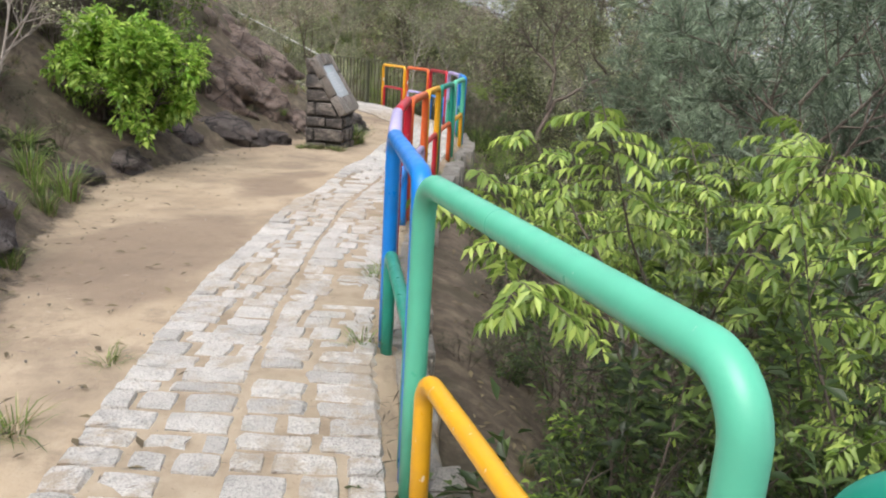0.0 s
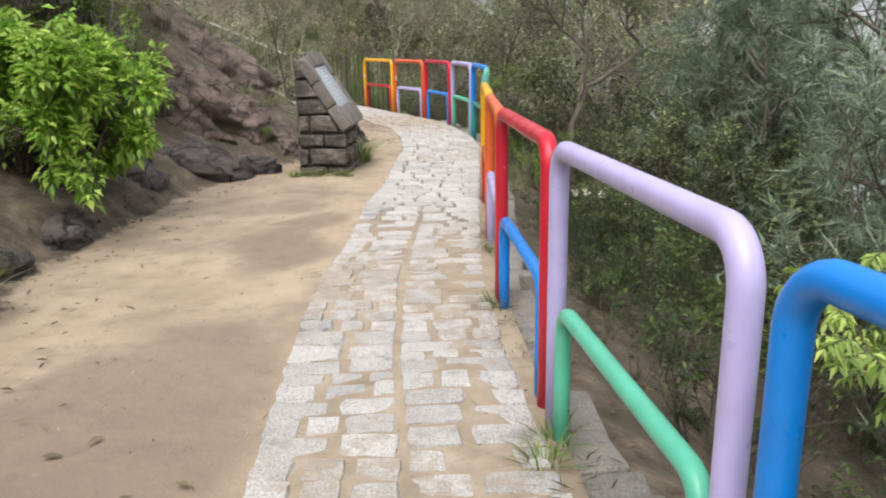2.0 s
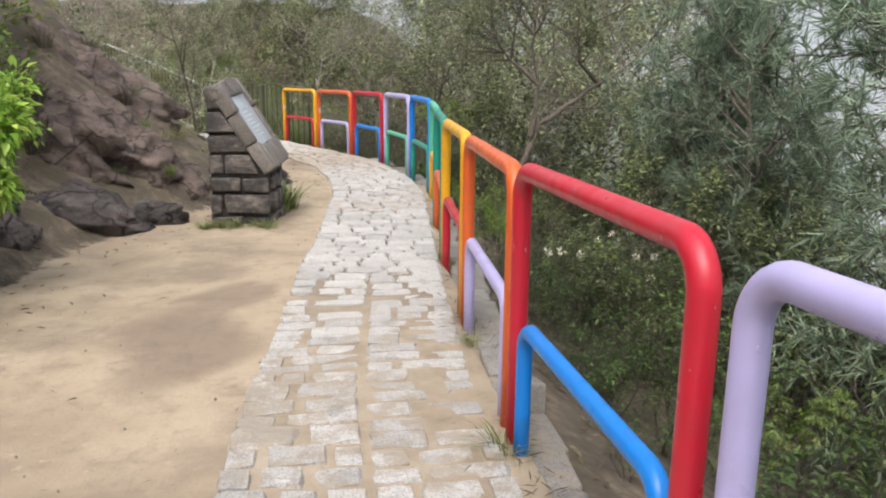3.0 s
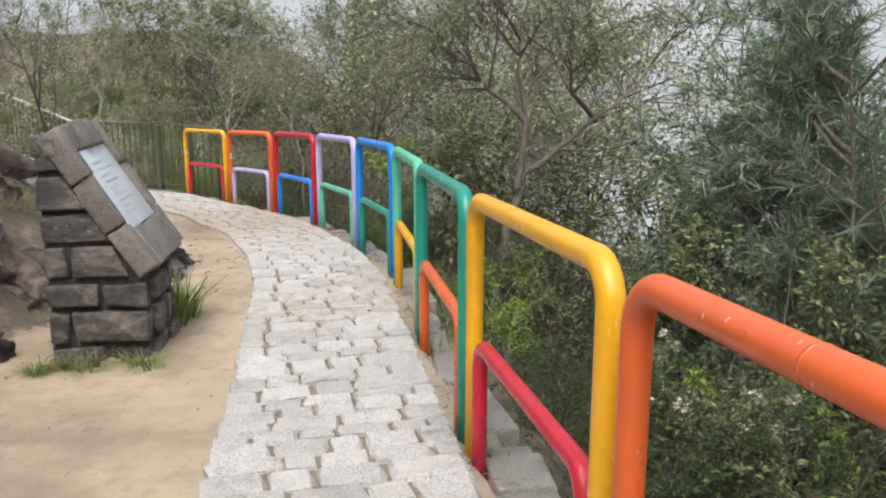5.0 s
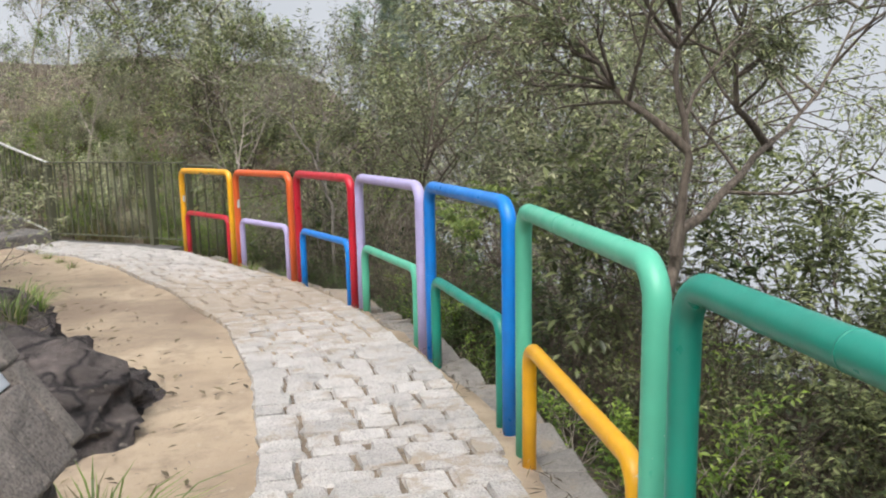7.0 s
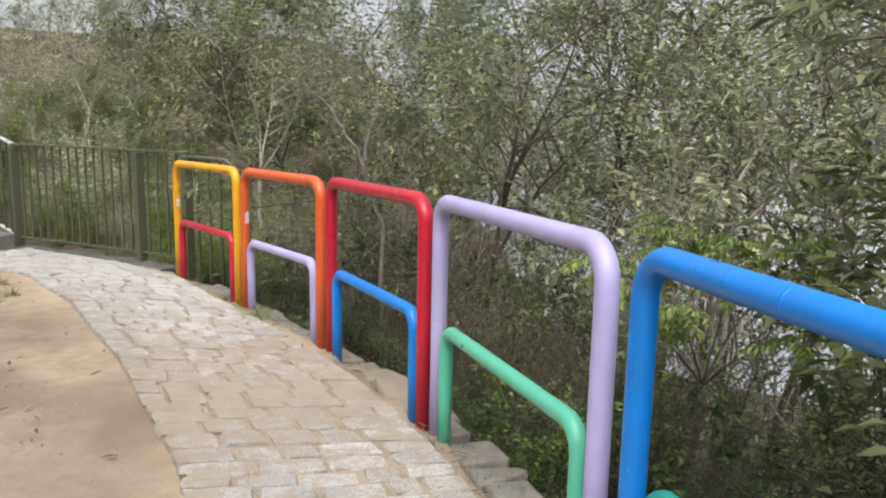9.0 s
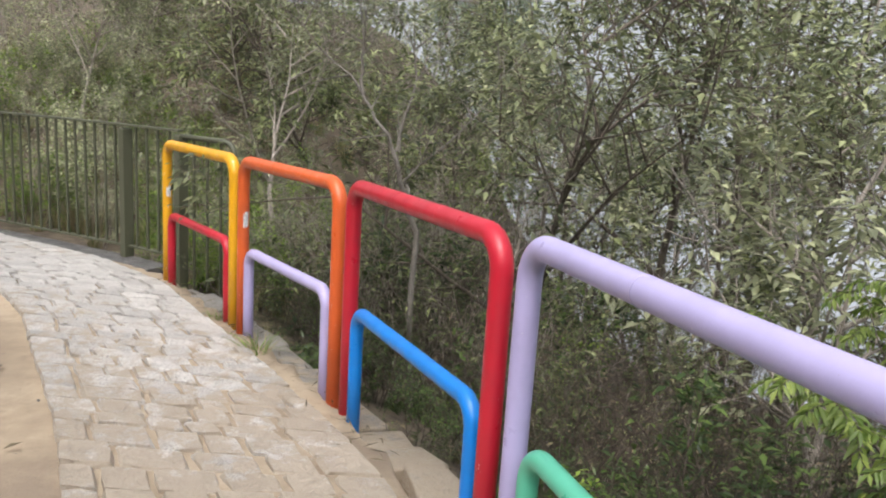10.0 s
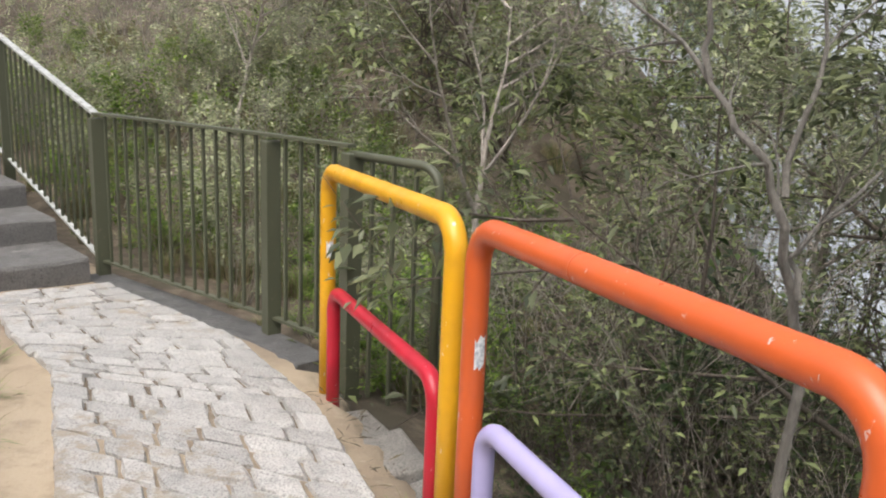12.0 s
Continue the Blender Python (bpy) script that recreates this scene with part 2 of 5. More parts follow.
FENCE_PAINT = Nodes("olive_fence_paint", 0.5).world_space()
FENCE_PAINT.colour(FENCE_PAINT.mix(FENCE_PAINT.value(FENCE_PAINT.noise(20, 6, 0.7), 0.6, 0.72), (0.085, 0.088, 0.055), (0.16, 0.13, 0.09)))
FENCE_PAINT.bump(FENCE_PAINT.noise(150), 0.2, 0.002)
FENCE_PAINT = FENCE_PAINT.mat

# The stair rails' wet sheen, put into a pale mottled base colour.
WET_SHEEN_RAIL = Nodes("painted_wet_sheen", 0.4)
WET_SHEEN_RAIL.colour(WET_SHEEN_RAIL.ramp(WET_SHEEN_RAIL.noise(30, 5, 0.7), (0.35, (0.2, 0.2, 0.17)), (0.55, (0.5, 0.5, 0.47))))
WET_SHEEN_RAIL = WET_SHEEN_RAIL.mat
KERB = granite_material("wet_dark_concrete", (0.13, 0.125, 0.12), (0.06, 0.057, 0.055), 0.0)
STEP_STONE = granite_material("wet_step_concrete", (0.2, 0.188, 0.175), (0.08, 0.075, 0.07), 0.0)

PLATE = Nodes("glossy_grey_plate", 0.16)
PLATE.colour(PLATE.ramp(PLATE.noise(3, 3), (0.3, (0.45, 0.49, 0.53)), (0.7, (0.6, 0.64, 0.68))))
PLATE = PLATE.mat
PRINT = Nodes("faded_print", 0.3).colour((0.42, 0.45, 0.48)).mat
PRINT_GREEN = Nodes("faded_green_print", 0.4).colour((0.28, 0.42, 0.4)).mat
STICKER = Nodes("torn_white_sticker", 0.6)
STICKER.colour(STICKER.ramp(STICKER.noise(90, 4), (0.4, (0.75, 0.75, 0.73)), (0.62, (0.4, 0.42, 0.44))))
STICKER = STICKER.mat


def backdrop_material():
    n = Nodes("glowing_mist_colour", 1.0)
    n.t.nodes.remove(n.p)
    # Emission puts the pale light of mist into the backdrop's own colour.
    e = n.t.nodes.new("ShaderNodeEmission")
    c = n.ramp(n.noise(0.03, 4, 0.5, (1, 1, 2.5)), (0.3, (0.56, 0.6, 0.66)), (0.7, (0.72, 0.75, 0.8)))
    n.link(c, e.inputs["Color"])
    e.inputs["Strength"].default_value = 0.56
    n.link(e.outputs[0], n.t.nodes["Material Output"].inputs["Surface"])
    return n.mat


MIST_GLOW = backdrop_material()

# ---- mesh helpers ----


class Shell:
    """Vertices and faces gathered for one mesh."""

    def __init__(self):
        self.v, self.f = [], []

    def tube(self, pts, radii, sides=8, cap=True):
        pts = [Vector(p) for p in pts]
        rings = []
        side = None
        for i, p in enumerate(pts):
            d = (pts[min(i + 1, len(pts) - 1)] - pts[max(i - 1, 0)]).normalized()
            if side is None:
                side = d.cross(Vector((0, 0, 1) if abs(d.z) < 0.9 else (1, 0, 0))).normalized()
            side = (side - d * side.dot(d)).normalized()
            up = d.cross(side)
            r = radii[i] if hasattr(radii, "__len__") else radii
            rings.append(len(self.v))
            for k in range(sides):
                a = 2 * math.pi * k / sides
                self.v.append(p + side * (r * math.cos(a)) + up * (r * math.sin(a)))
        for a, b in zip(rings, rings[1:]):
            for k in range(sides):
                k2 = (k + 1) % sides
                self.f.append((a + k, a + k2, b + k2, b + k))
        if cap:
            self.f.append(tuple(rings[0] + k for k in reversed(range(sides))))
            self.f.append(tuple(rings[-1] + k for k in range(sides)))
        return self

    def box(self, m, sx, sy, sz, inset=0.0):
        """A box standing on the origin of m, with its top edge chamfered by inset."""
        o = len(self.v)
        hx, hy = sx / 2, sy / 2
        levels = [(0, 0)] + ([(0, sz - inset), (inset, sz)] if inset else [(0, sz)])
        for i, z in levels:
            for x, y in ((-hx + i, -hy + i), (hx - i, -hy + i), (hx - i, hy - i), (-hx + i, hy - i)):
                self.v.append(m @ Vector((x, y, z)))
        for l in range(len(levels) - 1):
            for k in range(4):
                k2 = (k + 1) % 4
                self.f.append((o + 4 * l + k, o + 4 * l + k2, o + 4 * l + 4 + k2, o + 4 * l + 4 + k))
        t = o + 4 * (len(levels) - 1)
        self.f.append((o + 3, o + 2, o + 1, o))
        self.f.append((t, t + 1, t + 2, t + 3))
        return self

    def mesh(self, name, mat, smooth=False):
        me = bpy.data.meshes.new(name)
        me.from_pydata([tuple(p) for p in self.v], [], self.f)
        me.materials.append(mat)
        if smooth:
            me.polygons.foreach_set("use_smooth", [True] * len(me.polygons))
        return me


def part(name, me, parent, label=""):
    ob = new(name, me)
    ob.parent = parent
    return tagged(ob, label)


def thing(name, m, label, category, group="", kind=""):
    ob = new(name)
    ob.empty_display_size = 0.1
    ob.matrix_world = m
    return tagged(ob, label, category, group, kind)


def leaves(name, pos, along, normal, size, ratio, mat, fold=0.25, droop=0.0, sliver=False):
    """A mesh of folded pointed leaves. pos, along, normal: N x 3; size: N."""
    pos, along, normal = (np.asarray(a, float) for a in (pos, along, normal))
    size = np.asarray(size, float)[:, None]
    along /= np.linalg.norm(along, axis=1, keepdims=True) + 1e-9
    side = np.cross(along, normal)
    side /= np.linalg.norm(side, axis=1, keepdims=True) + 1e-9
    up = np.cross(side, along)
    mid = pos + along * size * 0.45
    w = side * size * ratio * 0.5
    tip = pos + along * size - up * size * droop
    if sliver:
        me = bpy.data.meshes.new(name)
        me.from_pydata(np.stack([pos - w, pos + w, tip], 1).reshape(-1, 3).tolist(), [], np.arange(3 * len(pos)).reshape(-1, 3).tolist())
        me.materials.append(mat)
        return me
    v = np.stack([pos, mid - w + up * size * ratio * fold, tip, mid + w + up * size * ratio * fold], 1).reshape(-1, 3)
    n = len(pos)
    i = np.arange(n) * 4
    f = np.concatenate([np.stack([i, i + 1, i + 2], 1), np.stack([i, i + 2, i + 3], 1)])
    me = bpy.data.meshes.new(name)
    me.vertices.add(n * 4)
    me.vertices.foreach_set("co", v.ravel())
    me.loops.add(n * 6)
    me.loops.foreach_set("vertex_index", f.ravel().astype(np.int32))
    me.polygons.add(n * 2)
    me.polygons.foreach_set("loop_start", (np.arange(n * 2) * 3).astype(np.int32))
    me.update(calc_edges=True)
    me.validate()
    me.materials.append(mat)
    return me


# ---- the plan: rail line, path edges and ground heights ----
# Each railing frame: colour of the tall pipe, of the low pipe, far foot, near foot.
FRAMES = [
    ("teal", "orange", (0.37, 0.64), (0.88, -0.62), 1.045),
    ("mint", "yellow", (-0.058, 2.26), (0.372, 0.9), 1.02),
    ("blue", "teal", (-0.25, 3.75), (-0.07, 2.42), 1.01),
    ("lavender", "mint", (-0.335, 5.28), (-0.256, 3.92), 1.015),
    ("red", "blue", (-0.35, 6.82), (-0.336, 5.46), 1.015),
    ("orange", "lavender", (-0.26, 8.36), (-0.338, 6.97), 0.995),
    ("yellow", "red", (-0.162, 9.82), (-0.25, 8.5), 1.0),
    ("teal", "orange", (-0.006, 11.4), (-0.145, 10.0), 0.995),
    ("mint", "yellow", (0.157, 12.95), (0.022, 11.58), 1.0),
    ("blue", "teal", (0.118, 14.53), (0.174, 13.19), 1.005),
    ("lavender", "mint", (-0.085, 16.1), (0.108, 14.74), 0.995),
    ("red", "blue", (-0.468, 17.51), (-0.125, 16.24), 0.985),
    ("orange", "lavender", (-1.02, 18.82), (-0.52, 17.68), 0.972),
    ("yellow", "red", (-1.655, 20.15), (-1.08, 18.95), 0.968),
]
RAIL = [(2.6, -5.0), (1.6, -2.4)] + [p for fr in FRAMES for p in (fr[3], fr[2])] + [(-2.1, 20.93), (-3.49, 21.98), (-4.85, 23.3), (-8.5, 26.8)]
LEFT = [(0.6, -5.0), (-0.3, -2.4), (-0.95, 0.0), (-1.2, 2.2), (-1.36, 4.0), (-1.42, 6.0), (-1.39, 7.3), (-1.22, 9.4), (-1.07, 11.0), (-0.9, 13.2), (-0.93, 14.4), (-1.11, 15.8), (-1.6, 17.3), (-2.27, 19.0), (-2.86, 20.1), (-3.35, 20.6), (-3.85, 21.3)]
RIGHT = [(2.4, -5.0), (1.5, -2.4), (0.56, 0.0), (-0.1, 2.2), (-0.32, 4.0), (-0.4, 6.0), (-0.39, 7.3), (-0.24, 9.4), (-0.09, 11.0), (0.1, 13.2), (0.07, 14.4), (-0.09, 15.8), (-0.42, 17.1), (-1.0, 18.55), (-1.66, 19.95), (-2.26, 20.85), (-3.4, 21.78)]
BANK = [(-0.9, -5.0), (-1.3, -1.0), (-1.7, 2.0), (-2.3, 4.2), (-2.75, 5.4), (-3.25, 7.6), (-3.1, 9.0), (-2.95, 10.6), (-2.5, 11.8), (-2.1, 12.6), (-1.75, 13.2), (-1.55, 14.3), (-2.0, 15.5), (-2.7, 16.8), (-3.6, 18.6), (-4.4, 20.6), (-5.2, 22.0), (-8.8, 25.5)]
GY = (-6.0, 0.0, 2.5, 4.5, 6.9, 10.6, 13.75, 18.7, 21.0, 24.0)
GZ = (0.4, 0.07, -0.075, -0.205, -0.356, -0.56, -0.7, -0.95, -1.06, -1.15)


def level(y):
    return float(np.interp(y, GY, GZ))


def beside(poly, x, y):
    """Signed distances of the points from a polyline that runs up the plan: positive to its right."""
    best = np.full(x.shape, 1e9)
    sign = np.ones(x.shape)
    for (ax, ay), (bx, by) in zip(poly, poly[1:]):
        dx, dy = bx - ax, by - ay
        t = np.clip(((x - ax) * dx + (y - ay) * dy) / (dx * dx + dy * dy), 0, 1)
        d = np.hypot(x - ax - t * dx, y - ay - t * dy)
        s = np.where((x - ax) * dy - (y - ay) * dx > 0, 1.0, -1.0)
        near = d < best
        best, sign = np.where(near, d, best), np.where(near, s, sign)
    return best * sign


def smooth(a, b, v):
    t = np.clip((v - a) / (b - a), 0, 1)
    return t * t * (3 - 2 * t)


def ripple(x, y, scale, seed=0.0):
    """Cheap smooth unevenness between -1 and 1."""
    return (np.sin(x * scale * 1.3 + 1.7 * np.sin(y * scale * 0.9 + seed) + seed) + np.sin(y * scale * 1.1 + 2.1 * np.sin(x * scale * 0.7 - seed))) / 2


def terrain(x, y):
    x, y = np.asarray(x, float), np.asarray(y, float)
    z = np.interp(y, GY, GZ)
    out = beside(RAIL, x, y)
    bank = -beside(BANK, x, y)
    steep = 0.16 + 0.5 * smooth(-2.5, 2.0, x)
    drop = (0.16 + 0.2 * smooth(-2.0, 0.0, x)) * smooth(0.02, 0.2, out) + steep * np.clip(out - 0.35, 0, 3.2) + 0.22 * steep / 0.66 * np.clip(out - 3.55, 0, 80) + 0.45 * steep / 0.66 * np.clip(out - 15, 0, 80)
    drop = np.where(out > 0, drop, 0)
    z = z - drop + 0.12 * ripple(x, y, 1.1, 0.6) * smooth(0.5, 3, out)
    rise = 0.2 * smooth(0.0, 0.3, bank) + 0.42 * np.clip(bank - 0.15, 0, 9) + 0.25 * np.clip(bank - 9, 0, 25) + 0.5 * np.clip(bank - 0.7, 0, 3) * smooth(4.5, 7.5, y) * smooth(14, 11, y)
    z = z + np.where(bank > 0, rise, 0) + 0.15 * ripple(x, y, 1.4, 2.0) * smooth(0.3, 2, bank)
    z = z + 1.25 * np.exp(-(((x + 4.7) / 1.5) ** 2 + ((y - 14.6) / 2.0) ** 2)) * smooth(0.2, 1.2, bank)
    uphill = smooth(4.5, -3.0, x - 0.25 * (y - 22))
    z = z + uphill * (0.34 * np.clip(y - 23.2 - 0.4 * np.clip(-x - 3, 0, 6), 0, 9) + drop * 0.85 * smooth(20.5, 24, y))
    behind = np.minimum(smooth(0.0, 0.5, -out), smooth(0.0, 0.5, -bank))
    z = z + 0.018 * ripple(x, y, 2.6, 1.0) * behind
    return z


def spot(x, y):
    return float(terrain(np.array([x]), np.array([y]))[0])


def axis_steps(lo, hi, step, far):
    inner = np.arange(lo, hi + step / 2, step)
    grow = step * 1.22 ** np.arange(1, 40)
    offs = np.cumsum(grow)
    offs = offs[offs < far]
    return np.concatenate([lo - offs[::-1], inner, hi + offs])


# ---- ground ----
gx, gy = axis_steps(-5.0, 1.4, 0.13, 600), axis_steps(-3.5, 23.5, 0.13, 600)
X, Y = np.meshgrid(gx, gy)
Z = terrain(X, Y)
ground_me = bpy.data.meshes.new("ground")
nx, ny = len(gx), len(gy)
idx = np.arange(nx * ny).reshape(ny, nx)
quads = np.stack([idx[:-1, :-1], idx[:-1, 1:], idx[1:, 1:], idx[1:, :-1]], -1).reshape(-1, 4)
ground_me.from_pydata(np.stack([X, Y, Z], -1).reshape(-1, 3).tolist(), [], quads.tolist())
ground_me.polygons.foreach_set("use_smooth", [True] * len(ground_me.polygons))
sandy = smooth(0.25, -0.3, -beside(BANK, X, Y)) * smooth(0.16, 0.0, beside(RAIL, X, Y))
puddles = [(-1.95, 5.3, 0.75, 1.9), (-1.55, 9.1, 0.3, 0.45), (-1.75, 8.2, 0.45, 0.9), (-1.75, 9.0, 0.25, 0.2), (-2.3, 16.9, 0.6, 0.7), (-2.4, 3.4, 0.5, 0.5), (-1.35, 16.4, 0.25, 0.6)]
wet = np.zeros_like(X)
for px, py, rx, ry in puddles:
    d = np.hypot((X - px) / rx, (Y - py) / ry) + 0.2 * ripple(X, Y, 6, px)
    wet = np.maximum(wet, smooth(1.15, 0.5, d) * 0.62)
for key, arr in (("sand", sandy), ("damp", wet)):
    at = ground_me.attributes.new(key, "FLOAT", "POINT")
    at.data.foreach_set("value", arr.ravel().astype(np.float32))
ground_me.materials.append(GROUND)
tagged(new("ground", ground_me), "sandy trodden earth rising to a soil bank and falling to a wooded slope", "ground", kind="structure")

# glowing cylinder painted as mist, for the distance past the edge of the hill
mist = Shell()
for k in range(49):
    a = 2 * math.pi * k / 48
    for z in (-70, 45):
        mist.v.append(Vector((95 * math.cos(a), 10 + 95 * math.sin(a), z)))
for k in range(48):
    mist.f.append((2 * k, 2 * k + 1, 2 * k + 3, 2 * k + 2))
tagged(new("backdrop", mist.mesh("backdrop", MIST_GLOW, True)), "glowing backdrop painted pale grey as mist beyond the wooded hillside", "backdrop", kind="structure")

# ---- railing frames of bent steel pipe ----


def hoop(width, height, radius, bend, sink=0.12):
    """An inverted U of pipe across x, its feet sunk in the ground."""
    pts = [Vector((-width / 2, 0, -sink)), Vector((-width / 2, 0, height * 0.45))]
    for sx, a0 in ((-1, 180), (1, 90)):
        cx = sx * (width / 2 - bend)
        for k in range(9):
            a = radians(a0 - 90 * k / 8)
            pts.append(Vector((cx + bend * math.cos(a), 0, height - bend + bend * math.sin(a))))
    pts += [Vector((width / 2, 0, height * 0.45)), Vector((width / 2, 0, -sink))]
    return Shell().tube(pts, radius, 18)


def railing_frame(tall, low, far, near, high):
    f, n = Vector((*far, 0)), Vector((*near, 0))
    mid, across = (f + n) / 2, n - f
    zf, zn = level(far[1]), level(near[1])
    turn = math.degrees(math.atan2(across.y, across.x))
    ob = thing("railing_frame", pose(mid.x, mid.y, (zf + zn) / 2, 0, 0, turn), f"{tall} painted bent steel pipe railing frame with a low {low} hoop", "railing", "colourful railing frames along the path")
    w = across.length
    lean = (zn - zf) / w

    def sheared(sh):
        for p in sh.v:
            p.z += lean * p.x
        return sh

    top = sheared(hoop(w, high, 0.033, 0.1))
    part("tall_hoop", top.mesh("tall_hoop", PAINT[tall], True), ob, f"{tall} tall pipe hoop")
    lo = sheared(hoop(w - 0.2, 0.48, 0.028, 0.085))
    part("low_hoop", lo.mesh("low_hoop", PAINT[low], True), ob, f"{low} low pipe hoop")
    # a weld seam round the far end of the top pipe
    x = -w / 2 + 0.095 + (w * 0.33)
    seam = sheared(Shell().tube([(x, 0, high), (x + 0.006, 0, high)], 0.0338, 18))
    part("weld_seam", seam.mesh("weld_seam", PAINT[tall], True), ob)
    return ob


for fr in FRAMES:
    railing_frame(*fr)


def sticker(x, y, z, turn, w, h):
    """A torn paper sticker wrapped on a pipe."""
    sh, rng = Shell(), random.Random(int(z * 1000))
    cols = 7
    for i in range(cols):
        a = radians(turn + (i / (cols - 1) - 0.5) * math.degrees(w / 0.0338))
        lo, hi = rng.uniform(0, 0.25) * h, h * rng.uniform(0.75, 1.0)
        for r in (0.0332, 0.0342):
            for zz in (lo, hi):
                sh.v.append(Vector((x + r * math.cos(a), y + r * math.sin(a), z + zz)))
    for i in range(cols - 1):
        a, b = 4 * i, 4 * i + 4
        sh.f += [(a + 2, b + 2, b + 3, a + 3), (a + 3, b + 3, b + 1, a + 1), (a, b, b + 2, a + 2)]
    tagged(new("sticker", sh.mesh("sticker", STICKER)), "torn white paper sticker stuck on a railing post", "sticker")


sticker(-1.655, 20.15, level(20.15) + 0.6, -65, 0.03, 0.085)
sticker(-1.02, 18.82, level(18.82) + 0.6, -60, 0.03, 0.1)

# ---- stone pillar with a slanted plaque ----
PX0, PX1, PY0, PY1, PH, PL, PS = -2.0, -1.46, 11.52, 12.14, 1.25, 0.62, -1.86


def rough_block(name, corners8, mat, parent, rng, bevel=0.014, jitter=0.013):
    """A quarried block from eight corners, its edges worn round."""
    bm = bmesh.new()
    vs = [bm.verts.new(Vector(c) + Vector([rng.uniform(-jitter, jitter) for _ in range(3)])) for c in corners8]
    for f in ((3, 2, 1, 0), (4, 5, 6, 7), (0, 1, 5, 4), (1, 2, 6, 5), (2, 3, 7, 6), (3, 0, 4, 7)):
        bm.faces.new([vs[i] for i in f])
    bmesh.ops.recalc_face_normals(bm, faces=bm.faces)
    bmesh.ops.bevel(bm, geom=bm.edges[:], offset=bevel, segments=2, affect="EDGES", profile=0.6)
    me = bpy.data.meshes.new(name)
    bm.to_mesh(me)
    bm.free()
    me.materials.append(mat)
    me.polygons.foreach_set("use_smooth", [True] * len(me.polygons))
    return part(name, me, parent)


def slope_x(z):
    """Where the slanted front stands at the height z over the foot."""
    return PX1 if z < PL else PX1 + (PS - PX1) * (z - PL) / (PH - PL)


def plaque_pillar():
    base = level(11.8) - 0.05
    ob = thing("stone_pillar", pose(-1.69, 11.83, base, 0, 0, -9) @ pose(1.73, -11.83, 0), "dark weathered stone pillar with a slanted glossy plaque on bare sand", "pillar")
    rng = random.Random(5)
    core = Shell()
    prof = [(PX0 + 0.025, 0), (PX1 - 0.025, 0), (PX1 - 0.025, PL - 0.03), (PS - 0.03, PH - 0.03), (PX0 + 0.025, PH - 0.03)]
    for y in (PY0 + 0.025, PY1 - 0.025):
        core.v += [Vector((x, y, z)) for x, z in prof]
    core.f += [(0, 1, 2, 3, 4), (9, 8, 7, 6, 5)] + [(i, 5 + i, 5 + (i + 1) % 5, (i + 1) % 5) for i in range(5)]
    part("core", core.mesh("core", MORTAR), ob, "dark mortar core")
    courses = [0.0, 0.15, 0.35, 0.5, 0.7, 0.87, 1.07, 1.25]
    g = 0.017
    for c, (za, zb) in enumerate(zip(courses, courses[1:])):
        # the two broad sides
        for y0, y1 in ((PY0 - 0.01, PY0 + 0.09), (PY1 - 0.09, PY1 + 0.01)):
            cuts = [PX0 + 0.004]
            ra, rb = slope_x(za) - (0.09 if zb > PL else 0), slope_x(zb) - (0.09 if zb > PL else 0)
            first = rng.uniform(0.13, 0.19) if c % 2 else rng.uniform(0.26, 0.34)
            if first < min(ra, rb) - PX0 - 0.08:
                cuts.append(PX0 + first)
            cuts.append(None)
            for a, b in zip(cuts, cuts[1:]):
                xa, xb = (ra - g, rb - g) if b is None else (b - g, b - g)
                if min(xa, xb) - a < 0.04:
                    xb = max(xb, a + 0.03)
                out = rng.uniform(-0.008, 0.014) * (1 if y0 < 11.8 else -1)
                rough_block("stone", [(a + g, y0 - out, za + g), (xa, y0 - out, za + g), (xa, y1, za + g), (a + g, y1, za + g), (a + g, y0 - out, zb - g), (xb, y0 - out, zb - g), (xb, y1, zb - g), (a + g, y1, zb - g)], PILLAR_STONE, ob, rng)
        # front (towards the path) below the slant, and the back
        for x0, x1, top in ((PX1 - 0.09, PX1 + 0.012, PL), (PX0 - 0.012, PX0 + 0.09, 9)):
            if zb > top + 0.1:
                continue
            zc = min(zb, top)
            step = 0.2 if c % 2 else 0.27
            y = PY0 + 0.09
            while y < PY1 - 0.1:
                y2 = min(y + step * rng.uniform(0.85, 1.15), PY1 - 0.09)
                o = rng.uniform(-0.004, 0.016) * (1 if x0 > -1.8 else -1)
                xa, xb = (x0, x1 + o) if x0 > -1.8 else (x0 + o, x1)
                rough_block("stone", [(xa, y + g, za + g), (xb, y + g, za + g), (xb, y2 - g, za + g), (xa, y2 - g, za + g), (xa, y + g, zc - g), (xb, y + g, zc - g), (xb, y2 - g, zc - g), (xa, y2 - g, zc - g)], PILLAR_STONE, ob, rng)
                y = y2
    # the slanted frame of stones round the plaque
    d = Vector((PX1 - PS, 0, PL - PH))
    run = d.length
    u, v = d.normalized(), Vector((0, 1, 0))
    nrm = Vector((-u.z, 0, u.x))
    o3 = Vector((PS, PY0, PH))

    def slab(name, a0, a1, b0, b1, lo, hi, mat, parent, label="", **k):
        pts = [o3 + u * a + v * b + nrm * h for h in (lo, hi) for a, b in ((a0, b0), (a1, b0), (a1, b1), (a0, b1))]
        return rough_block(name, pts, mat, parent, rng, **k)

    depth = PY1 - PY0
    a = -0.05
    while a < run + 0.02:
        a2 = min(a + rng.uniform(0.2, 0.32), run + 0.06)
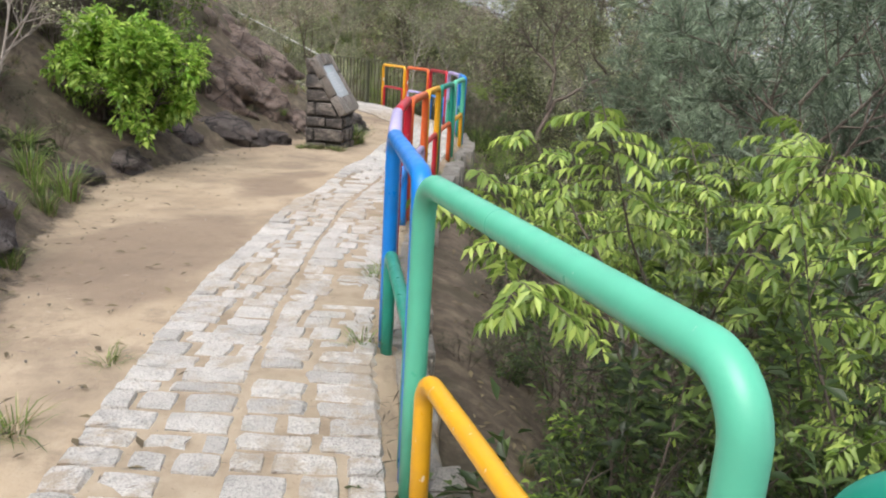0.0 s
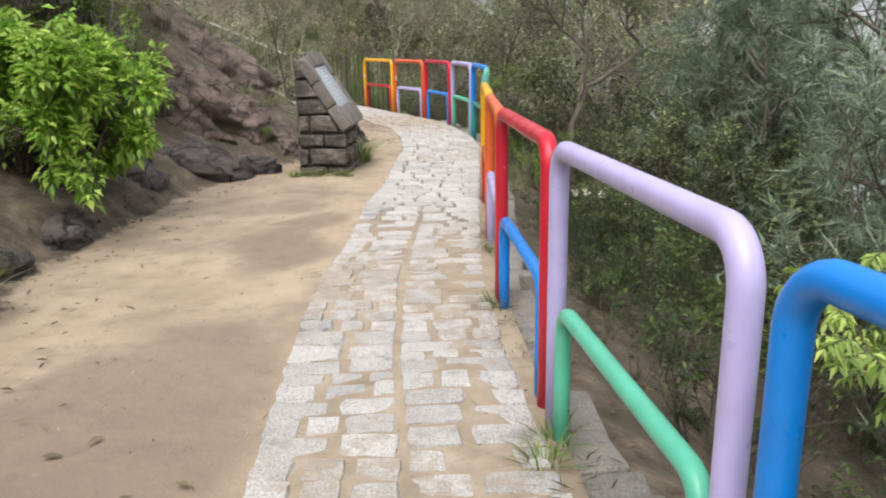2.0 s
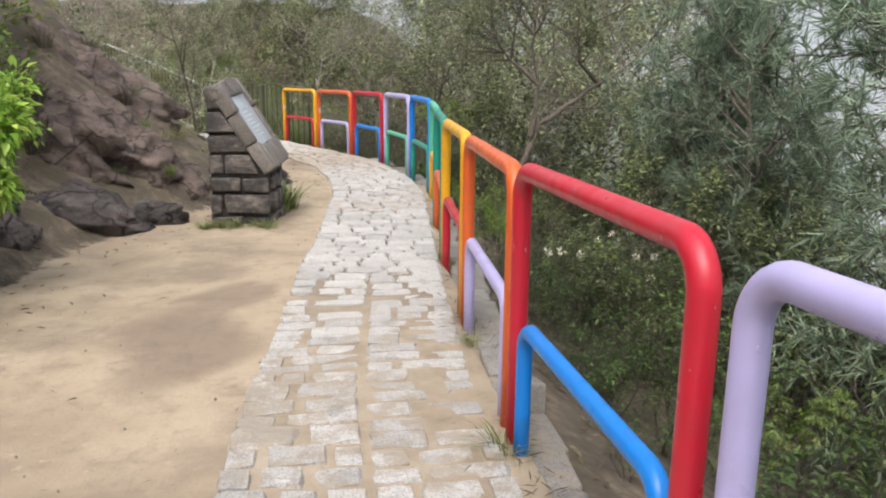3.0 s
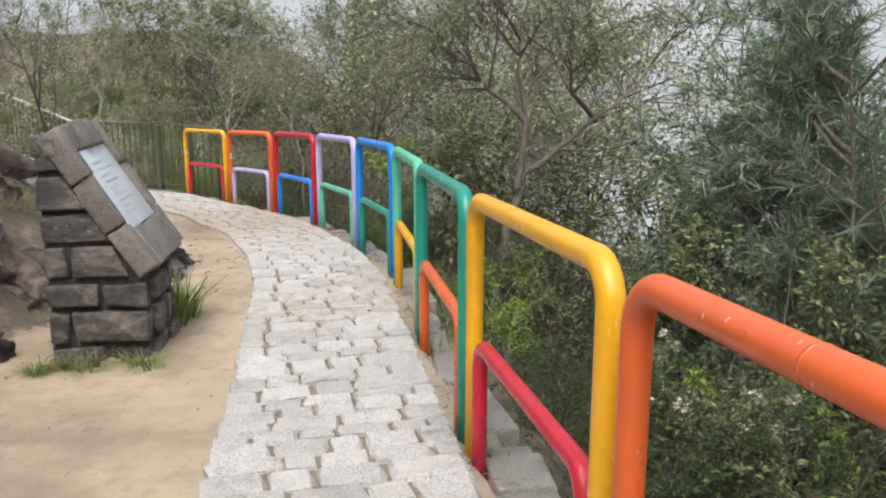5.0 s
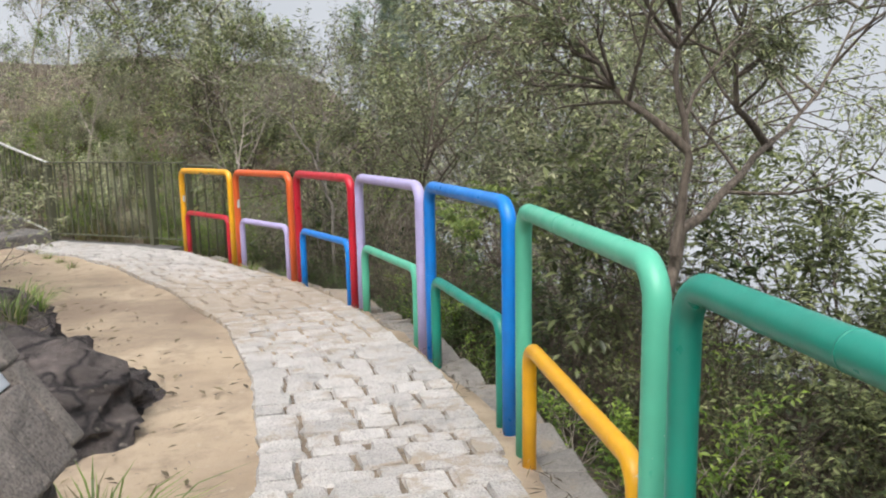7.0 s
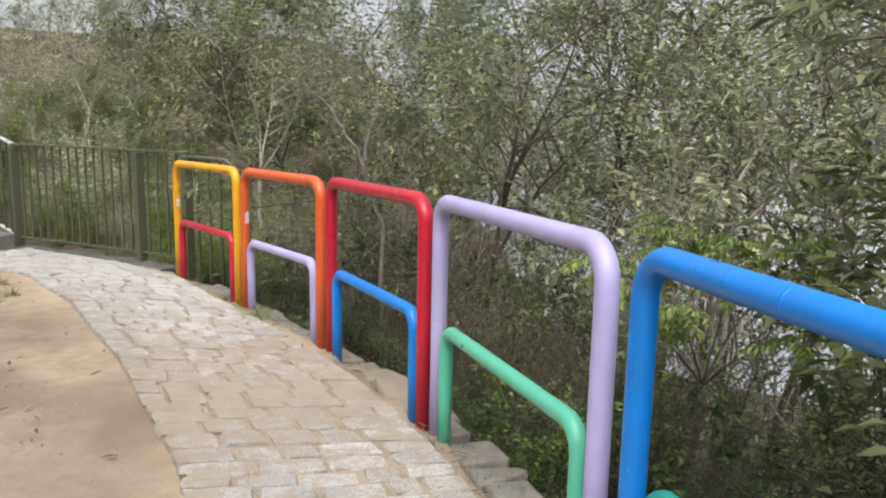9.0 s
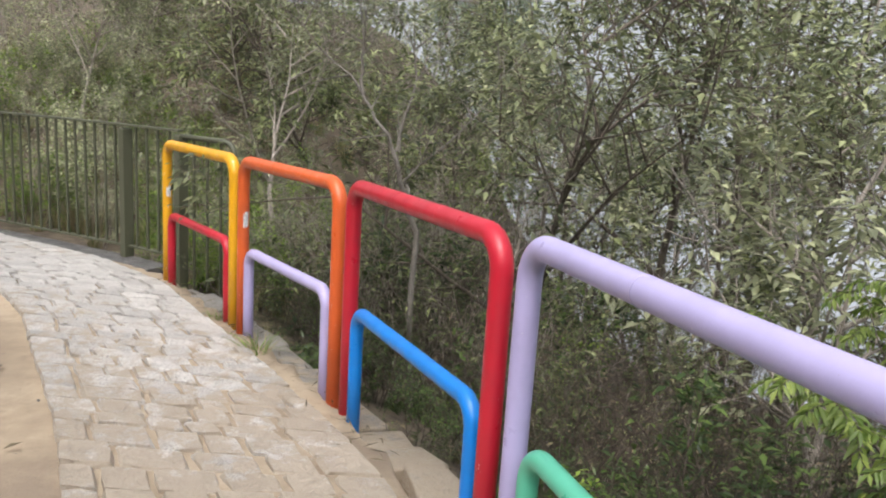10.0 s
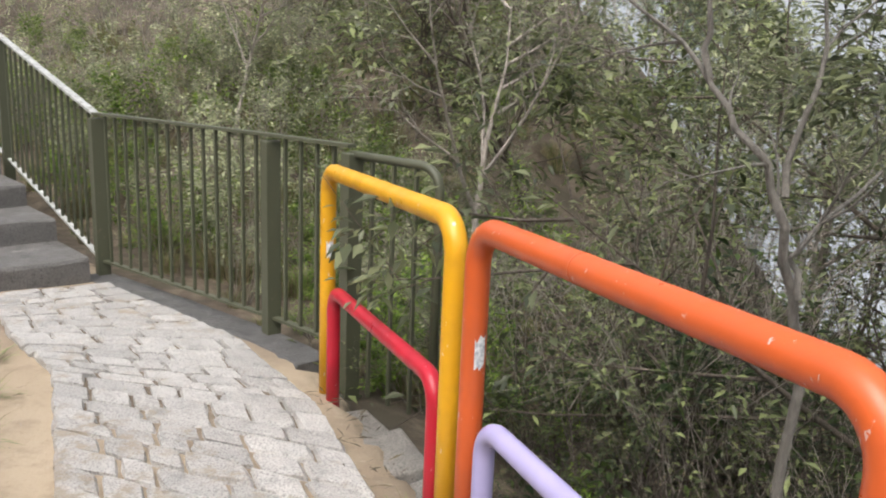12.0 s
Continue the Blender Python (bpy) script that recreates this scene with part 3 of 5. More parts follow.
        for b0, b1 in ((-0.025, 0.055), (depth - 0.055, depth + 0.025)):
            slab("border_stone", a + 0.004, a2 - 0.004, b0, b1, -0.09, rng.uniform(0.03, 0.045), BORDER_STONE, ob, jitter=0.011)
        a = a2
    for a0, a1 in ((-0.06, 0.095), (run - 0.16, run + 0.07)):
        b = 0.06
        while b < depth - 0.07:
            b2 = min(b + 0.167, depth - 0.06)
            slab("border_stone", a0, a1, b + 0.004, b2 - 0.004, -0.09, rng.uniform(0.03, 0.042), BORDER_STONE, ob, jitter=0.01)
            b = b2
    for k in range(2):
        x = PX0 + k * 0.075
        rough_block("cap_stone", [(x, PY0 - 0.015, PH - 0.09), (x + 0.07, PY0 - 0.015, PH - 0.09), (x + 0.07, PY1 + 0.015, PH - 0.09), (x, PY1 + 0.015, PH - 0.09), (x, PY0 - 0.015, PH + 0.015), (x + 0.07, PY0 - 0.015, PH + 0.015), (x + 0.07, PY1 + 0.015, PH + 0.015), (x, PY1 + 0.015, PH + 0.015)], PILLAR_STONE, ob, rng)
    plate = slab("plaque", 0.1, run - 0.165, 0.06, depth - 0.06, -0.04, 0.012, PLATE, ob, bevel=0.003, jitter=0.0)
    tagged(plate, "glossy grey plaque with faded lines of print")
    rngt = random.Random(8)
    for k in range(9):
        a0 = 0.18 + k * (run - 0.4) / 9
        ln = rngt.uniform(0.55, 0.95) * (depth - 0.34)
        bar = Shell()
        h0 = 0.0125
        bar.v = [o3 + u * aa + v * bb + nrm * h for h in (h0, h0 + 0.0015) for aa, bb in ((a0, 0.17), (a0 + 0.014, 0.17), (a0 + 0.014, 0.17 + ln), (a0, 0.17 + ln))]
        bar.f = [(4, 5, 6, 7), (0, 1, 5, 4), (1, 2, 6, 5), (2, 3, 7, 6), (3, 0, 4, 7)]
        bob = new("print_line", bar.mesh("print_line", PRINT_GREEN if k == 0 else PRINT))
        bob.parent = plate


plaque_pillar()

# ---- rocks ----


def rock(m, sx, sy, sz, seed, mat, label, strata=0.0, cuts=4):
    bm = bmesh.new()
    bmesh.ops.create_icosphere(bm, subdivisions=cuts, radius=1.0)
    off = Vector((seed * 7.3, seed * 3.1, seed * 5.7))
    for vtx in bm.verts:
        p = vtx.co.copy()
        q = p + off
        r = 1 + 0.26 * noise.noise(q * 1.1) + 0.13 * noise.noise(q * 2.6) + 0.08 * noise.noise(q * 6) + 0.05 * noise.noise(q * 13)
        cell = noise.voronoi(q * 1.7)[0]
        r += 0.13 * (cell[1] - cell[0]) - 0.05
        vtx.co = p * r
        if strata:
            lay = vtx.co.z * 3.1 + 1.6 * vtx.co.x + 0.8 * noise.noise(q * 1.3)
            saw = (lay % 1) ** 2 - 0.33
            ridge = abs(noise.noise(q * 4.2)) + 0.6 * abs(noise.noise(q * 9.5)) + 0.35 * abs(noise.noise(q * 19))
            vtx.co += Vector((p.x, p.y, 0.4 * p.z)) * (strata * 0.4 * saw - 0.13 * ridge)
    me = bpy.data.meshes.new("rock")
    bm.to_mesh(me)
    bm.free()
    me.materials.append(mat)
    me.polygons.foreach_set("use_smooth", [True] * len(me.polygons))
    ob = new("rock", me)
    ob.matrix_world = m @ Matrix.Diagonal((sx, sy, sz, 1))
    return tagged(ob, label, "rock")


OUTCROP = "rugged reddish brown rock outcrop in the soil bank"
LOW = "dark weathered rock at the foot of the bank"
rock(pose(-4.05, 14.4, 0.14, 4, 30, 22), 1.7, 1.9, 0.95, 1, ROCK, OUTCROP, 0.3, 5)
rock(pose(-3.4, 13.0, -0.42, -4, 32, 18), 1.15, 1.3, 0.78, 2, ROCK, OUTCROP, 0.3, 5)
rock(pose(-2.62, 12.95, -0.74, 0, 18, 10), 0.62, 0.75, 0.45, 3, ROCK, OUTCROP, 0.25, 5)
rock(pose(-4.5, 12.7, 0.2, 0, 18, 40), 1.2, 1.0, 0.75, 4, ROCK, OUTCROP, 0.3, 5)
rock(pose(-3.25, 11.4, -0.52, 0, 10, 30), 0.75, 0.55, 0.34, 5, ROCK_DARK, LOW, 0.2)
rock(pose(-3.5, 10.3, -0.42, 0, 5, 70), 0.55, 0.4, 0.3, 6, ROCK_DARK, LOW, 0.2)
rock(pose(-2.7, 11.9, -0.66, 0, 12, 150), 0.55, 0.28, 0.22, 7, ROCK_DARK, LOW, 0.2)
rock(pose(-3.45, 8.7, -0.42, 0, 5, 95), 0.6, 0.32, 0.2, 8, ROCK_DARK, LOW, 0.2)
rock(pose(-3.45, 7.6, -0.34, 0, 5, 80), 0.35, 0.25, 0.16, 9, ROCK_DARK, LOW)
rock(pose(-2.0, 13.95, -0.72, 4, 10, -30), 0.75, 0.7, 0.36, 10, ROCK_DARK, "dark fissured rock beside the stone pillar", 0.3, 5)
rock(pose(-2.6, 15.1, -0.68, 4, 6, -40), 0.7, 0.6, 0.36, 11, ROCK_DARK, "dark fissured rock beside the stone pillar", 0.3)
rock(pose(-3.02, 4.55, 0.06, 0, 32, 15), 0.56, 0.5, 0.46, 12, rock_material("lichened_grey_rock", (0.13, 0.105, 0.1), (0.31, 0.27, 0.25), (0.48, 0.43, 0.4)), "pale lichened boulder at the sandy path's edge", 0.2, 5)

# ---- iron fence and steps at the bend ----
FP = [Vector((-1.2, 20.2)), Vector((-1.62, 20.52)), Vector((-2.1, 20.93)), Vector((-3.49, 21.98)), Vector((-4.85, 23.3)), Vector((-6.3, 24.7))]


def fence():
    ob = thing("iron_fence", pose(-2.1, 20.93, 0), "olive painted iron picket fence with square posts beside the steps", "fence")
    ob.matrix_world = pose(0, 0, level(21))
    base = [0.02, 0.01, 0.0, -0.03, 0.42, 0.86]
    foot = [b + 0.06 for b in base]
    head = 1.05

    def at(i, t):
        p = FP[i].lerp(FP[i + 1], t)
        return p, base[i] + (base[i + 1] - base[i]) * t

    for i, p in enumerate(FP[1:-1], 1):
        size = 0.075
        post = Shell().box(pose(p.x, p.y, base[i] - 0.2, 0, 0, 40), size, size, head + 0.2 - 0.02, 0.006)
        part("post", post.mesh("post", FENCE_PAINT), ob)
    for i in range(1, len(FP) - 1):
        a, b = FP[i], FP[i + 1]
        turn = math.degrees(math.atan2(b.y - a.y, b.x - a.x))
        length = (b - a).length
        for name, hz, w, h in (("top_rail", head, 0.05, 0.016), ("bottom_rail", 0.1, 0.035, 0.014)):
            sh = Shell()
            for q, bz in ((a, base[i]), (b, base[i + 1])):
                s = Vector((-(b - a).y, (b - a).x)).normalized() * w / 2
                for sg, zz in ((-1, 0), (1, 0), (1, h), (-1, h)):
                    sh.v.append(Vector((q.x + sg * s.x, q.y + sg * s.y, bz + hz + zz)))
            sh.f = [(3, 2, 1, 0), (4, 5, 6, 7), (0, 1, 5, 4), (1, 2, 6, 5), (2, 3, 7, 6), (3, 0, 4, 7)]
            # Stair rails take the pale colour that paints in their wet sheen.
            part(name, sh.mesh(name, WET_SHEEN_RAIL if i >= 3 else FENCE_PAINT), ob)
        count = round(length / 0.115)
        for k in range(1, count):
            q, bz = at(i, k / count)
            bar = Shell().box(pose(q.x, q.y, bz + 0.1, 0, 0, turn), 0.016, 0.016, head - 0.1)
            part("picket", bar.mesh("picket", FENCE_PAINT), ob)
    # the rounded end of the rail
    e, p = FP[0], FP[1]
    d = (e - p).normalized()
    loop = [Vector((p.x, p.y, 1.03))]
    for k in range(7):
        a = radians(90 - 15 * k)
        c = e - d * 0.1
        loop.append(Vector((c.x + d.x * 0.1 * math.cos(a), c.y + d.y * 0.1 * math.cos(a), 0.93 + 0.1 * math.sin(a))))
    loop.append(Vector((e.x, e.y, -0.5)))
    part("rail_end", Shell().tube(loop, 0.02, 8).mesh("rail_end", FENCE_PAINT, True), ob)
    for k in (1, 2, 3):
        q = p.lerp(e, k / 4)
        part("picket", Shell().box(pose(q.x, q.y, -0.1, 0, 0, 45), 0.016, 0.016, 1.12).mesh("picket", FENCE_PAINT), ob)


fence()


def kerb():
    """A low wet concrete kerb that carries the fence."""
    sh = Shell()
    line = [Vector((-1.78, 20.52)), Vector((-1.92, 20.68)), Vector((-2.12, 20.88)), Vector((-2.8, 21.42)), Vector((-3.55, 21.98))]
    for k, p in enumerate(line):
        d = (line[min(k + 1, 4)] - line[max(k - 1, 0)]).normalized()
        o = Vector((d.y, -d.x))
        z = level(p.y) - 0.012
        for w, h in ((-0.11, -0.3), (-0.11, 0.0), (-0.09, 0.02), (0.08, 0.025), (0.1, 0.005), (0.1, -0.4)):
            q = p + o * w
            sh.v.append(Vector((q.x, q.y, z + h)))
    for k in range(4):
        for j in range(5):
            q = 6 * k + j
            sh.f.append((q, q + 6, q + 7, q + 1))
    sh.f += [(0, 1, 2, 3, 4, 5), (29, 28, 27, 26, 25, 24)]
    tagged(new("kerb", sh.mesh("kerb", KERB)), "dark wet concrete kerb under the iron fence", "kerb", kind="structure")


kerb()


def steps():
    u, v = Vector((-0.72, 0.694, 0)), Vector((-0.694, -0.72, 0))
    for k in range(6):
        o = Vector((-3.5, 21.78, level(21.5))) + u * (0.58 * k)
        z = 0.15 * (k + 1)
        sh = Shell()
        ln, dp, e = 2.0, 0.75, 0.02
        rng = random.Random(k)
        n = 10
        for row, (dd, zz) in enumerate(((0, -0.1), (0.008, z - e), (e, z), (dp, z), (dp, -0.1))):
            for i in range(n + 1):
                p = o + v * (ln * i / n - 0.02) + u * (dd + (rng.uniform(-0.008, 0.008) if row in (1, 2) else 0))
                sh.v.append(Vector((p.x, p.y, o.z + zz + (rng.uniform(-0.006, 0.006) if row in (1, 2) else 0))))
        for row in range(4):
            for i in range(n):
                a = row * (n + 1) + i
                sh.f.append((a, a + 1, a + n + 2, a + n + 1))
        sh.f.append(tuple(r * (n + 1) for r in range(5)))
        sh.f.append(tuple(r * (n + 1) + n for r in reversed(range(5))))
        tagged(new("step", sh.mesh("step", STEP_STONE)), "worn dark wet stone step climbing beside the iron fence", "step", "steps up the hill", "structure")


steps()

# ---- plants ----


def grow(rng, sh, tips, start, way, length, radius, depth, kids, spread, wander, rise, sides, lo=0.35, reach=1.0):
    """A tapering limb that wanders, and its side limbs."""
    pts, p, d = [start.copy()], start.copy(), way.normalized()
    seg = 5 if depth > 1 else 3 if depth else 1
    for k in range(seg):
        d = (d + Vector([rng.uniform(-wander, wander) for _ in range(3)]) + Vector((0, 0, rise))).normalized()
        p = p + d * (length / seg)
        pts.append(p.copy())
    end = 0.12 if depth else 0.06
    sh.tube(pts, [radius * (1 - (1 - end) * i / seg) for i in range(seg + 1)], max(3, sides), cap=False)
    if depth == 0:
        tips.append(pts)
        return
    for k in range(kids[0]):
        t = lo + (1 - lo) * (k + rng.random()) / kids[0]
        i = min(int(t * seg), seg - 1)
        q = pts[i].lerp(pts[i + 1], t * seg - i)
        dd = (pts[i + 1] - pts[i]).normalized()
        a = rng.uniform(0, 2 * math.pi)
        side = dd.cross(Vector((math.cos(a), math.sin(a), 0.3))).normalized()
        nd = dd * math.cos(spread) + side * math.sin(spread)
        grow(rng, sh, tips, q, nd, length * reach * rng.uniform(0.4, 0.68) * (1.15 - 0.4 * t), radius * 0.5 * (1.15 - 0.4 * t), depth - 1, kids[1:], spread, wander, rise, sides - 1, 0.25)
    tips.append(pts[-2:])


def leaf_cloud(rng, tips, per, size, spread, up=0.9, clump=1.0):
    """Leaves in clumps along the twigs, their faces mostly to the sky, with bare gaps between the clumps."""
    pos, way, nrm, sz = [], [], [], []
    drift = Vector([rng.uniform(-50, 50) for _ in range(3)])
    for pts in tips:
        d = (pts[-1] - pts[0]).normalized()
        dense = max(0.0, 1.0 + clump * 2.6 * noise.noise(pts[-1] * 2.1 + drift))
        for k in range(int(per * dense + rng.random())):
            t = rng.random() * (len(pts) - 1)
            i = min(int(t), len(pts) - 2)
            q = pts[i].lerp(pts[i + 1], t - i)
            o = Vector([rng.gauss(0, 1) for _ in range(3)]).normalized()
            pos.append(q + o * spread * rng.random())
            way.append(Vector((o.x, o.y, 0.4 * o.z)) + d * 0.5 + Vector((0, 0, -0.25)))
            nrm.append(Vector((rng.uniform(-0.5, 0.5), rng.uniform(-0.5, 0.5), up + rng.random())))
            sz.append(size * rng.uniform(0.6, 1.35))
    return pos, way, nrm, sz


def needle_cloud(rng, tips, per, size):
    pos, way, nrm, sz = [], [], [], []
    for pts in tips:
        d = (pts[-1] - pts[-2]).normalized()
        for k in range(per):
            q = pts[-1].lerp(pts[-2], rng.random() * 0.9)
            o = Vector([rng.gauss(0, 1) for _ in range(3)]).normalized()
            pos.append(q)
            way.append(d * 0.8 + o * 0.9)
            nrm.append(Vector([rng.gauss(0, 1) for _ in range(3)]))
            sz.append(size * rng.uniform(0.7, 1.2))
    return pos, way, nrm, sz


def plant(name, label, category, group, seed, wood, leaf, height, radius, kids, spread, wander, rise, per, size, ratio, loose, stems=1, lean=0.25, lo=0.35, needles=False, droop=0.1, reach=1.0):
    """One plant with its wood and its foliage, grown at the origin."""
    rng = random.Random(seed)
    sh, tips = Shell(), []
    for s in range(stems):
        a = 2 * math.pi * (s + rng.random()) / stems
        tilt = lean * rng.uniform(0.4, 1.0)
        way = Vector((math.cos(a) * tilt, math.sin(a) * tilt, 1))
        foot = Vector((math.cos(a), math.sin(a), 0)) * (0.04 * (stems > 1)) - Vector((0, 0, 0.15))
        grow(rng, sh, tips, foot, way, height * rng.uniform(0.75, 1.0), radius, len(kids), kids, spread, wander, rise, 6 if stems == 1 else 3, lo, reach)
    ob = thing(name, Matrix(), label, category, group)
    limbs = part("trunk" if stems == 1 else "branchwork", sh.mesh(name + "_wood", wood, True), ob)
    if stems > 1:
        tagged(limbs, kind="stuff")
    if needles:
        me = leaves(name + "_crown", *needle_cloud(rng, tips, per, size), ratio, leaf, 0.0, droop, True)
    else:
        me = leaves(name + "_crown", *leaf_cloud(rng, tips, per, size, loose), ratio, leaf, 0.25, droop)
    part("crown" if stems == 1 else "foliage", me, ob)
    return ob


SLOPE = "undergrowth on the slope"
TREES = "trees of the hillside wood"
KIND = {}
# broadleaf trees
KIND["tree_a"] = [plant("tree", "slender broadleaf tree with olive green crown on the hillside", "tree", TREES, s, BARK, LEAF_OLIVE, 4.6, 0.048, (8, 6, 4), 0.85, 0.16, 0.05, 12, 0.085, 0.4, 0.17) for s in (11, 12, 13)]
KIND["tree_l"] = [plant("tree", "young tree with pale yellow-green foliage, lightened for haze, on the hillside", "tree", TREES, s, TWIG, LEAF_HAZY, 3.6, 0.045, (8, 5, 4), 0.8, 0.18, 0.06, 11, 0.088, 0.42, 0.16) for s in (15, 16)]
KIND["brush"] = [plant("brushwood", "pale olive shrub, lightened for haze, with grey twigs on the rising ground", "shrub", SLOPE, s, TWIG, LEAF_HAZY, 1.25, 0.011, (5, 4), 0.6, 0.22, 0.06, 7, 0.07, 0.38, 0.05, 5, 0.6, 0.2) for s in (63, 64)]
KIND["pale"] = [plant("brushwood", "grey tangle of thin twigs with few olive leaves", "shrub", SLOPE, s, TWIG, LEAF_MID, 1.6, 0.01, (5, 5), 0.5, 0.25, 0.06, 2, 0.055, 0.38, 0.05, 6, 0.6, 0.15) for s in (65, 66)]
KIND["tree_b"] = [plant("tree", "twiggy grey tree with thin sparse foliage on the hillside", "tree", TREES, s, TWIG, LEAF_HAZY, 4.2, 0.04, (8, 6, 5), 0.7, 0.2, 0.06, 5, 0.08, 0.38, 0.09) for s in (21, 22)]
KIND["sapling"] = [plant("young_tree", "young tree with small olive green leaves on the slope", "tree", TREES, s, TWIG_DARK, LEAF_MID, 3.0, 0.03, (9, 5, 3), 0.75, 0.2, 0.06, 9, 0.09, 0.4, 0.13, lo=0.15) for s in (24, 25, 26)]
KIND["bare"] = [plant("tree", "nearly bare grey tree with spreading crooked branches", "tree", TREES, s, BARK_GREY, LEAF_DRY, 4.4, 0.06, (7, 5, 5), 0.75, 0.2, 0.03, 1, 0.06, 0.35, 0.04) for s in (31,)]
KIND["pine"] = [plant("pine_tree", "dark green pine with tufts of long needles on the slope", "tree", "pines on the slope", s, BARK, NEEDLE, 5.2, 0.055, (22, 7, 3), 0.95, 0.1, 0.12, 32, 0.17, 0.07, 0.0, needles=True, lo=0.18, reach=0.62) for s in (41, 42)]
KIND["shrub_g"] = [plant("shrub", "leafy green shrub growing on the slope below the railing", "shrub", SLOPE, s, TWIG_DARK, LEAF_GREEN, 0.95, 0.012, (5, 4), 0.7, 0.2, 0.05, 9, 0.046, 0.42, 0.05, 5, 0.8, 0.3) for s in (51, 52, 53)]
KIND["shrub_o"] = [plant("shrub", "dull olive shrub with many thin twigs on the slope", "shrub", SLOPE, s, TWIG_DARK, LEAF_DEEP, 1.25, 0.011, (5, 4), 0.55, 0.22, 0.06, 6, 0.05, 0.35, 0.04, 5, 0.6, 0.25) for s in (61, 62)]
KIND["shrub_l"] = [plant("young_shrub", "light green shrub with glossy young leaves on the slope", "shrub", SLOPE, s, TWIG, LEAF_YOUNG, 0.9, 0.012, (5, 4), 0.7, 0.2, 0.05, 8, 0.048, 0.45, 0.05, 5, 0.8, 0.3) for s in (55, 56)]
KIND["twigs"] = [plant("thicket", "dry brown thicket of bare twigs on the slope", "shrub", SLOPE, s, TWIG_DARK, LEAF_DRY, 1.5, 0.01, (5, 5), 0.5, 0.25, 0.05, 2, 0.026, 0.3, 0.04, 6, 0.6, 0.15) for s in (71, 72)]
KIND["bright"] = [plant("bush", "dense round bush with bright yellow-green leaves", "bush", "", 81, BARK, LEAF_BRIGHT, 0.78, 0.02, (7, 6, 4), 0.8, 0.15, 0.03, 9, 0.075, 0.5, 0.07, 8, 1.15, 0.15)]


def blades(name, label, group, seed, count, height, spread, mats, width=0.03):
    rng = random.Random(seed)
    ob = thing(name, Matrix(), label, "grass", group)
    for mat, share in mats:
        sh = Shell()
        for k in range(int(count * share)):
            a, r = rng.uniform(0, 2 * math.pi), spread * 0.35 * math.sqrt(rng.random())
            p = Vector((r * math.cos(a), r * math.sin(a), -0.03))
            out = Vector((math.cos(a + rng.uniform(-0.7, 0.7)), math.sin(a + rng.uniform(-0.7, 0.7)), 0))
            h, bend = height * rng.uniform(0.5, 1.1), spread * rng.uniform(0.2, 1.1)
            side = Vector((-out.y, out.x, 0)) * width * height * rng.uniform(0.5, 1.0)
            o = len(sh.v)
            for t in (0, 0.4, 0.75):
                c = p + out * bend * t * t + Vector((0, 0, h * (t - 0.32 * t * t * t)))
                sh.v += [c - side * (1 - t * 0.6), c + side * (1 - t * 0.6)]
            sh.v.append(p + out * bend * 1.1 + Vector((0, 0, h * 0.68)))
            sh.f += [(o, o + 1, o + 3, o + 2), (o + 2, o + 3, o + 5, o + 4), (o + 4, o + 5, o + 6)]
        part("tuft", sh.mesh(name + "_blades", mat), ob)
    return ob


TUFTS = "grass tufts beside the path"
KIND["tuft"] = [blades("grass_tuft", "tuft of long green grass at the sandy edge", TUFTS, s, 110, 0.42, 0.3, ((GRASS, 0.8), (STRAW, 0.2)), 0.018) for s in (1, 2)]
KIND["short"] = [blades("grass_tuft", "low tuft of short grass in bare sand", TUFTS, s, 60, 0.15, 0.16, ((GRASS, 0.65), (STRAW, 0.35)), 0.03) for s in (3, 4)]
KIND["straw"] = [blades("dry_grass", "clump of tall dry straw-coloured grass", SLOPE, s, 140, 0.8, 0.55, ((STRAW, 0.75), (GRASS, 0.25)), 0.009) for s in (5, 6)]

KIND["dead"] = [blades("dead_grass", "drooping clump of dead brown grass on the dark bank", SLOPE, s, 260, 1.0, 0.75, ((DEAD, 0.88), (GRASS, 0.12)), 0.009) for s in (7, 8)]


